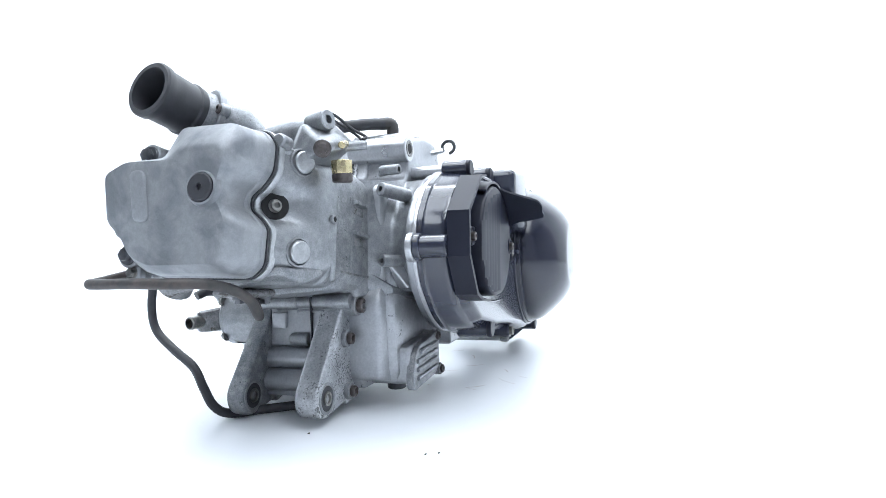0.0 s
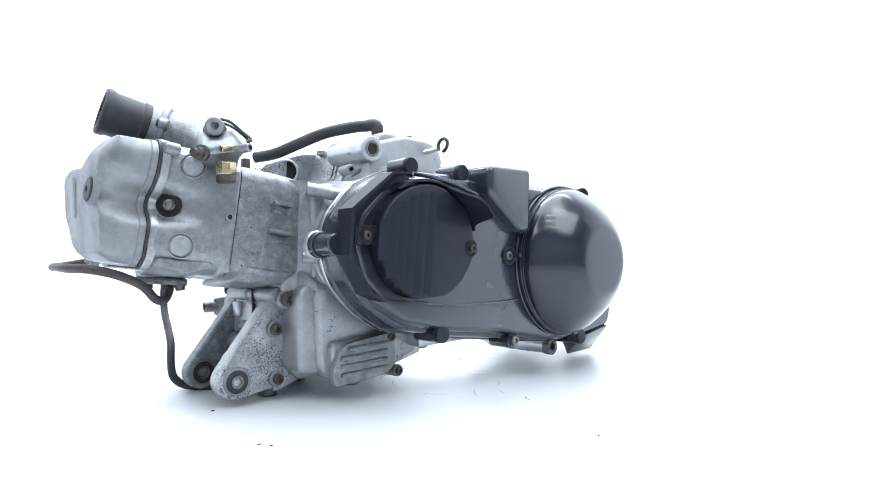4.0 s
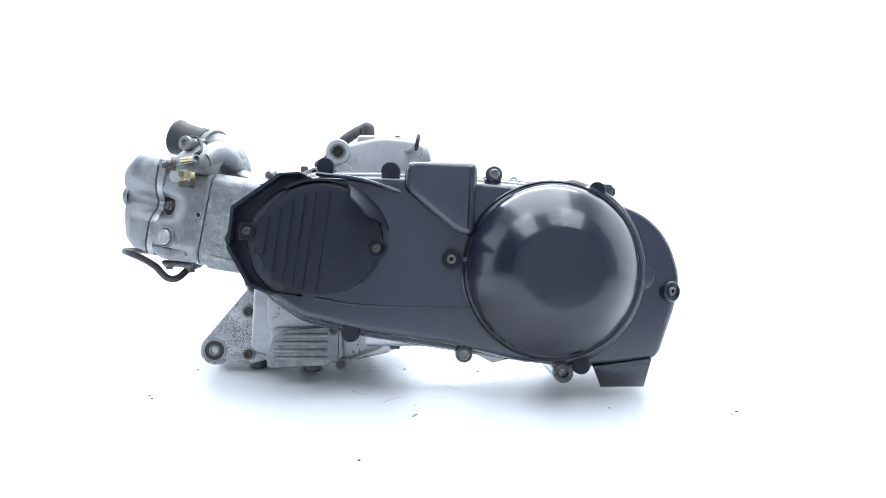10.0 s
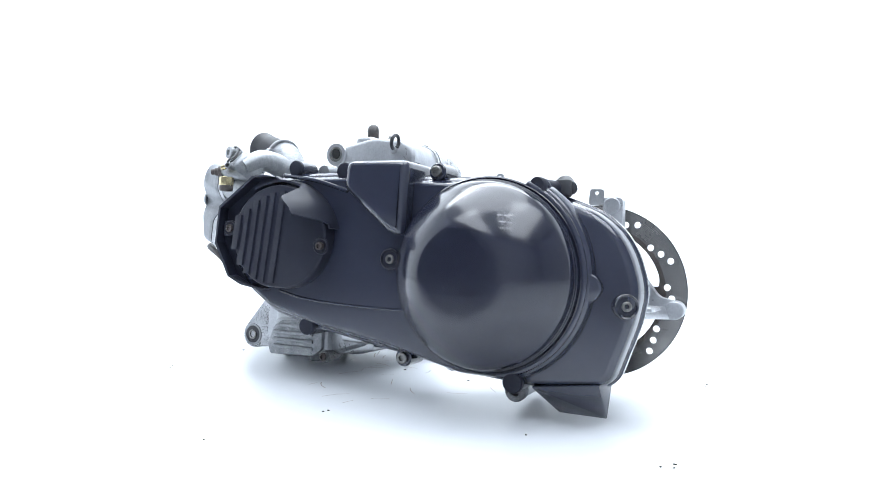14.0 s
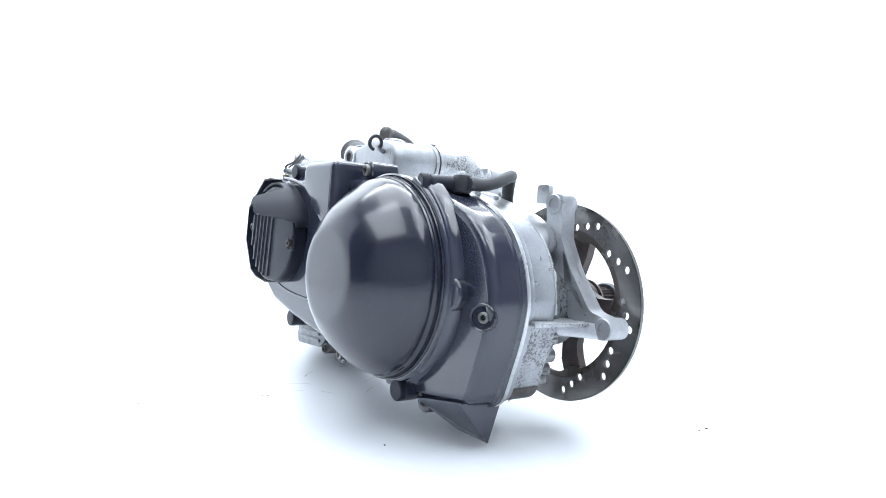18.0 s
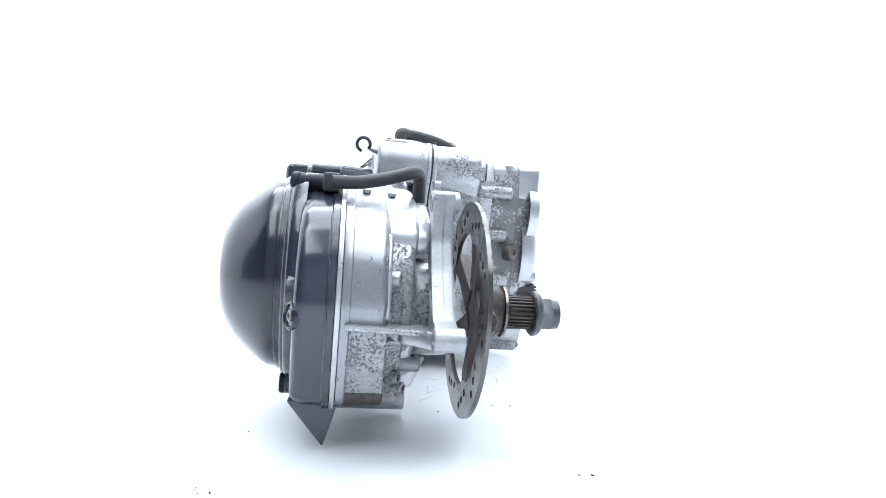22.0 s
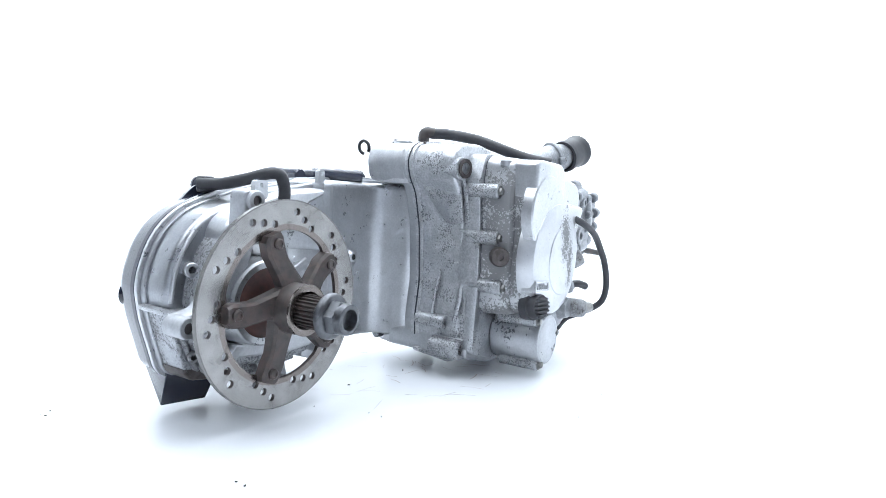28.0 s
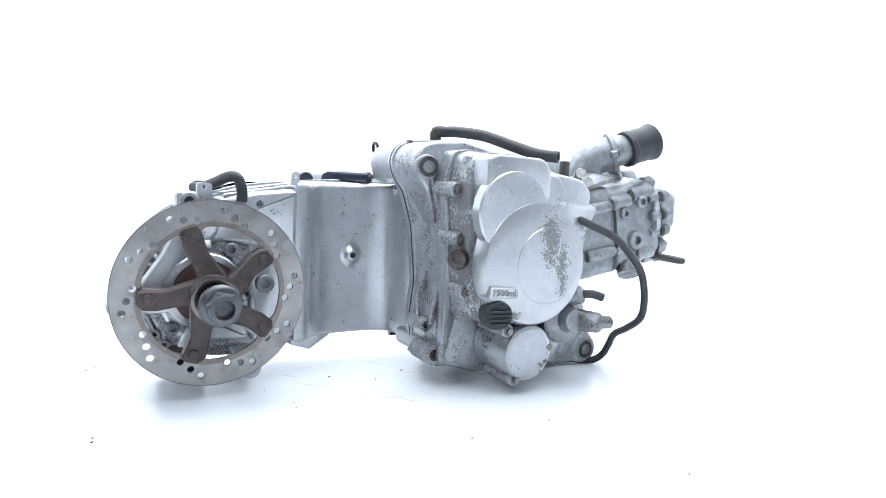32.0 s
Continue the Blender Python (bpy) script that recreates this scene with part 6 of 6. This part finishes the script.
    peg(bm, (-0.2726, -0.0425, 0.2125), (0, -1, 0), 0.0046, 0.0042, 0.0010, 16)
    part("hole_rim", bm, CAST, head)
    # black peg paints the shade of a small hole
    bm = B()
    peg(bm, (-0.2726, -0.0445, 0.2125), (0, -1, 0), 0.0028, 0.0024, 0.0002, 12)
    part("blind_hole", bm, VOID, head)
    # thin rib down the near wall, rough lump under the well and a keel below
    bm = B()
    hull(bm, [on_head(u, y, w) for u, y, w in ((0.087, -0.0440, 0.046), (0.089, -0.0440, 0.046), (0.086, -0.0435, -0.062), (0.092, -0.0430, -0.064), (0.088, -0.0448, 0.0), (0.088, -0.0452, -0.05))], 0.0012)
    part("cast_rib", bm, CAST, head)
    bm = B()
    hull(bm, [on_head(u, y, w) for u, y, w in ((0.106, -0.036, -0.058), (0.150, -0.020, -0.060), (0.100, 0.02, -0.068), (0.155, 0.02, -0.070), (0.125, -0.030, -0.066))], 0.005)
    part("cast_keel", bm, RAWCAST, head)
    bm = B()
    hull(bm, [on_head(u, y, w) for u, y, w in ((0.110, -0.034, 0.050), (0.150, -0.020, 0.052), (0.100, -0.030, 0.044), (0.120, -0.002, 0.064), (0.150, 0.000, 0.062))], 0.005)
    part("cast_swelling", bm, CAST, head)
    # far side: bosses, ribs, flanges and bolts
    for u, w, y in ((0.140, 0.038, 0.128), (0.140, -0.048, 0.128), (0.100, 0.032, 0.128), (0.100, -0.046, 0.128)):
        bm = B()
        peg(bm, on_head(u - 0.02, y - 0.004, w), U, 0.0105, 0.034, 0.002)
        part("head_boss", bm, CAST, head)
        place("bolt", HEX_ZINC, head, on_head(u + 0.013, y - 0.002, w), U, 0.9, "zinc hexagon bolt")
    for y, w in ((0.134, 0.030), (0.137, 0.004), (0.133, -0.020), (0.116, -0.062), (0.060, 0.070), (-0.020, 0.058)):
        bm = B()
        peg(bm, on_head(0.1480, y - 0.004, w), U, 0.0068, 0.0168, 0.0015)
        part("bolt_ear", bm, CAST, head)
    for u, w, r, out in ((0.118, -0.026, 0.013, 0.006), (0.132, 0.028, 0.009, 0.007), (0.100, 0.016, 0.008, 0.005)):
        bm = B()
        lathe(bm, [(r + 0.003, -0.004), (r, 0.004), (r, out), (r - 0.0015, out + 0.0015), (r * 0.5, out + 0.0015), (r * 0.45, out - 0.003), (0, out - 0.003)], on_head(u, 0.128, w), (0, 1, 0), 22)
        part("side_boss", bm, CAST, head)
    for u, w in ((0.055, 0.030), (0.058, -0.034)):
        bm = B()
        peg(bm, on_head(u - 0.030, 0.126, w), U, 0.0085, 0.050, 0.002)
        part("stud_boss", bm, RAWCAST, barrel)
        place("bolt", HEX_ZINC, barrel, on_head(u + 0.020, 0.127, w), U, 0.8, "zinc nut")
    bm = B()
    tube(bm, [on_head(0.115, 0.100, -0.05), on_head(0.108, 0.122, -0.060), on_head(0.102, 0.132, -0.072)], [0.020, 0.018, 0.017], 18, 4)
    part("exhaust_port", bm, CAST_DARK, head)
    bm = B()
    lathe(bm, [(0.022, -0.004), (0.022, 0.003), (0.017, 0.003), (0.016, -0.008), (0, -0.008)], on_head(0.112, 0.060, -0.0700), -V, 28)
    part("port_mouth", bm, CAST_DARK, head)
    return head


cylinder()


# -- intake elbow with its rubber boot --


def intake():
    bm = B()
    tube(bm, [(-0.256, 0.058, 0.256), (-0.257, 0.058, 0.284), (-0.267, 0.062, 0.306), (-0.289, 0.077, 0.3190), (-0.3150, 0.0888, 0.3275)], [0.027, 0.026, 0.0255, 0.0250, 0.0208], 24, 5)
    elbow = part("intake_elbow", bm, RAWCAST, ENGINE, "cast aluminium intake elbow", 40)
    way = Vector((-0.94, 0.15, 0.30))
    bm = B()
    lathe(bm, [(0.0215, -0.016), (0.0262, -0.015), (0.0268, -0.008), (0.0252, -0.006), (0.0252, 0.006), (0.0254, 0.010), (0.0254, 0.014), (0.0255, 0.024), (0.0272, 0.027), (0.0274, 0.033), (0.0258, 0.035), (0.0215, 0.035), (0.0205, 0.020), (0.0200, -0.010), (0, -0.010)],
          (-0.323, 0.0905, 0.3295), way, 40)
    boot = part("rubber_boot", bm, RUBBER, elbow, "black rubber intake boot")
    bm = B()
    peg(bm, (-0.347, 0.080, 0.353), (0.1, -0.5, 0.86), 0.003, 0.006, 0.001, 10)
    part("boot_nub", bm, RUBBER, boot)
    bm = B()
    lathe(bm, [(0.0200, 0.0), (0.0275, 0.0), (0.0285, 0.0012), (0.0285, 0.0060), (0.0275, 0.0072), (0.0200, 0.0072)], (-0.288, 0.0755, 0.3195), (-0.84, 0.46, 0.26), 36)
    part("elbow_flange", bm, DULL, elbow)
    for off in (-1, 1):
        loc = Vector((-0.288, 0.0755, 0.3195)) + Vector((0.0115, 0.0225, -0.0035)) * off
        bm = B()
        peg(bm, loc - Vector((-0.84, 0.46, 0.26)) * 0.003, (-0.84, 0.46, 0.26), 0.0068, 0.010, 0.001)
        part("flange_ear", bm, CAST, elbow)
        place("bolt", SOCKET, elbow, loc + Vector((-0.84, 0.46, 0.26)) * 0.006, (-0.84, 0.46, 0.26), 0.75, "dark socket bolt")
    bm = B()
    hull(bm, [(-0.205, 0.030, 0.262), (-0.205, 0.112, 0.262), (-0.262, 0.030, 0.280), (-0.262, 0.112, 0.280), (-0.218, 0.040, 0.274), (-0.215, 0.104, 0.274), (-0.248, 0.040, 0.284), (-0.246, 0.096, 0.284)], 0.004)
    part("elbow_foot", bm, CAST, elbow)
    for y in (0.112, 0.126):
        bm = B()
        peg(bm, (-0.214, y - 0.012, 0.281 if y < 0.12 else 0.270), (0.4, 0.8, 0.45), 0.0085, 0.012, 0.001)
        part("cross_screw", bm, ZINC, elbow)
    # small sensor behind the elbow
    bm = B()
    peg(bm, (-0.166, 0.127, 0.262), (0, 0, 1), 0.0125, 0.016, 0.002)
    sensor = part("temperature_sensor", bm, CAST_DARK, ENGINE, "small dark sensor with a brown plug")
    bm = B()
    box(bm, (-0.164, 0.127, 0.289), (0.011, 0.011, 0.024), 0.002)
    part("sensor_plug", bm, PIPE, sensor)
    place("bolt", HEX_ZINC, sensor, (-0.149, 0.148, 0.257), (0, 1, 0), 0.9, "zinc bolt")


intake()


# -- thermostat housing on the near side of the head --


def thermostat():
    bm = B()
    hull(bm, [(-0.300, -0.052, 0.280), (-0.270, -0.060, 0.285), (-0.300, -0.020, 0.270), (-0.262, -0.030, 0.268), (-0.268, -0.045, 0.300), (-0.292, -0.030, 0.298), (-0.255, -0.020, 0.290)], 0.007)
    house = part("thermostat_housing", bm, CAST, ENGINE, "small cast thermostat housing with brass fittings", 40)
    bm = B()
    tube(bm, [(-0.268, -0.045, 0.285), (-0.258, -0.015, 0.300), (-0.255, 0.02, 0.296), (-0.255, 0.05, 0.285)], [0.013, 0.016, 0.018, 0.018], 16, 4)
    part("water_outlet", bm, CAST, house)
    bm = B()
    lathe(bm, [(0, 0), (0.0085, 0.0), (0.0085, 0.004), (0.0062, 0.005), (0.0062, 0.010), (0.0045, 0.011), (0.0045, 0.016), (0, 0.016)], (-0.302, -0.052, 0.2785), (-0.85, -0.45, -0.1), 16)
    part("bleed_screw", bm, BOLT, house, "rusty bleed screw")
    bm = B()
    prism(bm, circle2(-0.283, -0.062, 0.0105, 8), 0.2555, 0.2685, "z", 0.001, 0.001)
    part("brass_nut", bm, BRASS, house, "shiny brass nut")
    bm = B()
    lathe(bm, [(0.0095, 0.0), (0.0100, 0.001), (0.0100, 0.007), (0.0085, 0.0085), (0, 0.0085)], (-0.283, -0.062, 0.2555), (0, 0, -1), 20)
    part("sender_tip", bm, BOLT, house)
    bm = B()
    sleeve(bm, (-0.272, -0.060, 0.2825), (0.35, -0.93, 0.05), 0.0048, 0.003, 0.022, 0.01)
    part("water_stub", bm, CAST, house)
    bm = B()
    peg(bm, (-0.290, -0.066, 0.282), (0.9, 0.2, 0.18), 0.0036, 0.022, 0.0008, 12)
    part("brass_pin", bm, BRASS, house, "thin brass pin")
    bm = B()
    hull(bm, [(-0.283, -0.030, 0.296), (-0.262, -0.026, 0.296), (-0.289, -0.046, 0.3075), (-0.278, -0.042, 0.3095)], 0.006)
    sleeve(bm, (-0.282, -0.030, 0.3050), (-0.30, -0.93, 0.10), 0.0098, 0.0042, 0.025, 0.006)
    part("bolt_ear", bm, CAST, house)
    bm = B()
    tube(bm, [(-0.284, -0.046, 0.3165), (-0.272, -0.052, 0.3135), (-0.263, -0.066, 0.300), (-0.262, -0.079, 0.292), (-0.267, -0.078, 0.289)], 0.0016, 8)
    tube(bm, [(-0.281, -0.042, 0.3150), (-0.268, -0.050, 0.3085), (-0.262, -0.068, 0.295), (-0.264, -0.075, 0.289)], 0.0014, 8)
    part("sender_wire", bm, RUBBER, house, "thin black wire")


thermostat()


# -- hoses and the bent rod --


def lines():
    bm = B()
    tube(bm, [(-0.056, -0.014, 0.3365), (-0.068, 0.008, 0.3365), (-0.090, 0.045, 0.331), (-0.112, 0.082, 0.318), (-0.127, 0.112, 0.3085), (-0.1434, 0.138, 0.305)], 0.0078, 16, 6, 0.0045)
    hose = part("vent_hose", bm, RUBBER, ENGINE, "black rubber vent hose")
    bm = B()
    tube(bm, [(-0.0500, -0.0215, 0.320), (-0.0500, -0.0215, 0.334), (-0.0535, -0.0165, 0.3375), (-0.062, -0.003, 0.3365)], [0.0078, 0.0085, 0.0085, 0.0068], 14, 3)
    part("hose_elbow", bm, PIPE, hose, "brown hose elbow")
    bm = B()
    tube(bm, [(-0.140, 0.172, 0.232), (-0.162, 0.189, 0.2207), (-0.198, 0.193, 0.206), (-0.2265, 0.194, 0.184), (-0.247, 0.197, 0.158), (-0.2520, 0.2005, 0.124), (-0.2555, 0.1926, 0.0969), (-0.2627, 0.1634, 0.0766),
              (-0.2712, 0.1324, 0.0603), (-0.2783, 0.1154, 0.0406), (-0.2805, 0.102, 0.0220), (-0.268, 0.092, 0.0112), (-0.245, 0.070, 0.0096), (-0.215, 0.04, 0.0078)], 0.0049, 14, 6)
    part("overflow_hose", bm, RUBBER, ENGINE, "long black rubber overflow hose")
    bm = B()
    tube(bm, [(-0.296, 0.108, 0.200), (-0.325, 0.113, 0.178), (-0.352, 0.122, 0.170), (-0.388, 0.1345, 0.1635), (-0.3985, 0.1345, 0.1630), (-0.4025, 0.122, 0.1630), (-0.4065, 0.085, 0.1635), (-0.408, 0.046, 0.163), (-0.392, 0.018, 0.161),
              (-0.370, 0.007, 0.154), (-0.348, 0.004, 0.142), (-0.334, 0.006, 0.127), (-0.322, 0.013, 0.125), (-0.312, 0.024, 0.136), (-0.310, 0.030, 0.150)], 0.0048, 14, 5)
    rod = part("bent_rod", bm, PIPE, ENGINE, "bent dark steel rod under the cylinder head")
    bm = B()
    hull(bm, [(-0.340, 0.015, 0.147), (-0.300, 0.012, 0.143), (-0.340, 0.045, 0.147), (-0.300, 0.045, 0.143)], 0.004)
    part("rod_clamp", bm, CAST_DARK, rod)
    for loc in ((-0.336, 0.023, 0.143), (-0.303, 0.018, 0.139)):
        place("nut", HEX_BLACK, rod, loc, (0.1, 0, -1), 0.9, "dark nut")


lines()


# -- movement: table, grit and engine turn together --
TILT = Matrix(((0.98033, 0.19702, 0.01178), (-0.19737, 0.97858, 0.05853), (0.0, -0.0597, 0.99822))).to_4x4()


def turn(t):
    s = (t - 16.0) / 16.0
    return -31.76 - 6.8804 * (t - 16.0) + 0.778 * s * s - 0.9386 * s ** 3


def motions():
    for thing, lean in ((TABLE, Matrix.Identity(4)), (SPECKS, Matrix.Identity(4)), (ENGINE, TILT)):
        walk(thing, [(float(t), pose(0, 0, 0, 0, 0, turn(t)) @ lean) for t in range(33)])


motions()
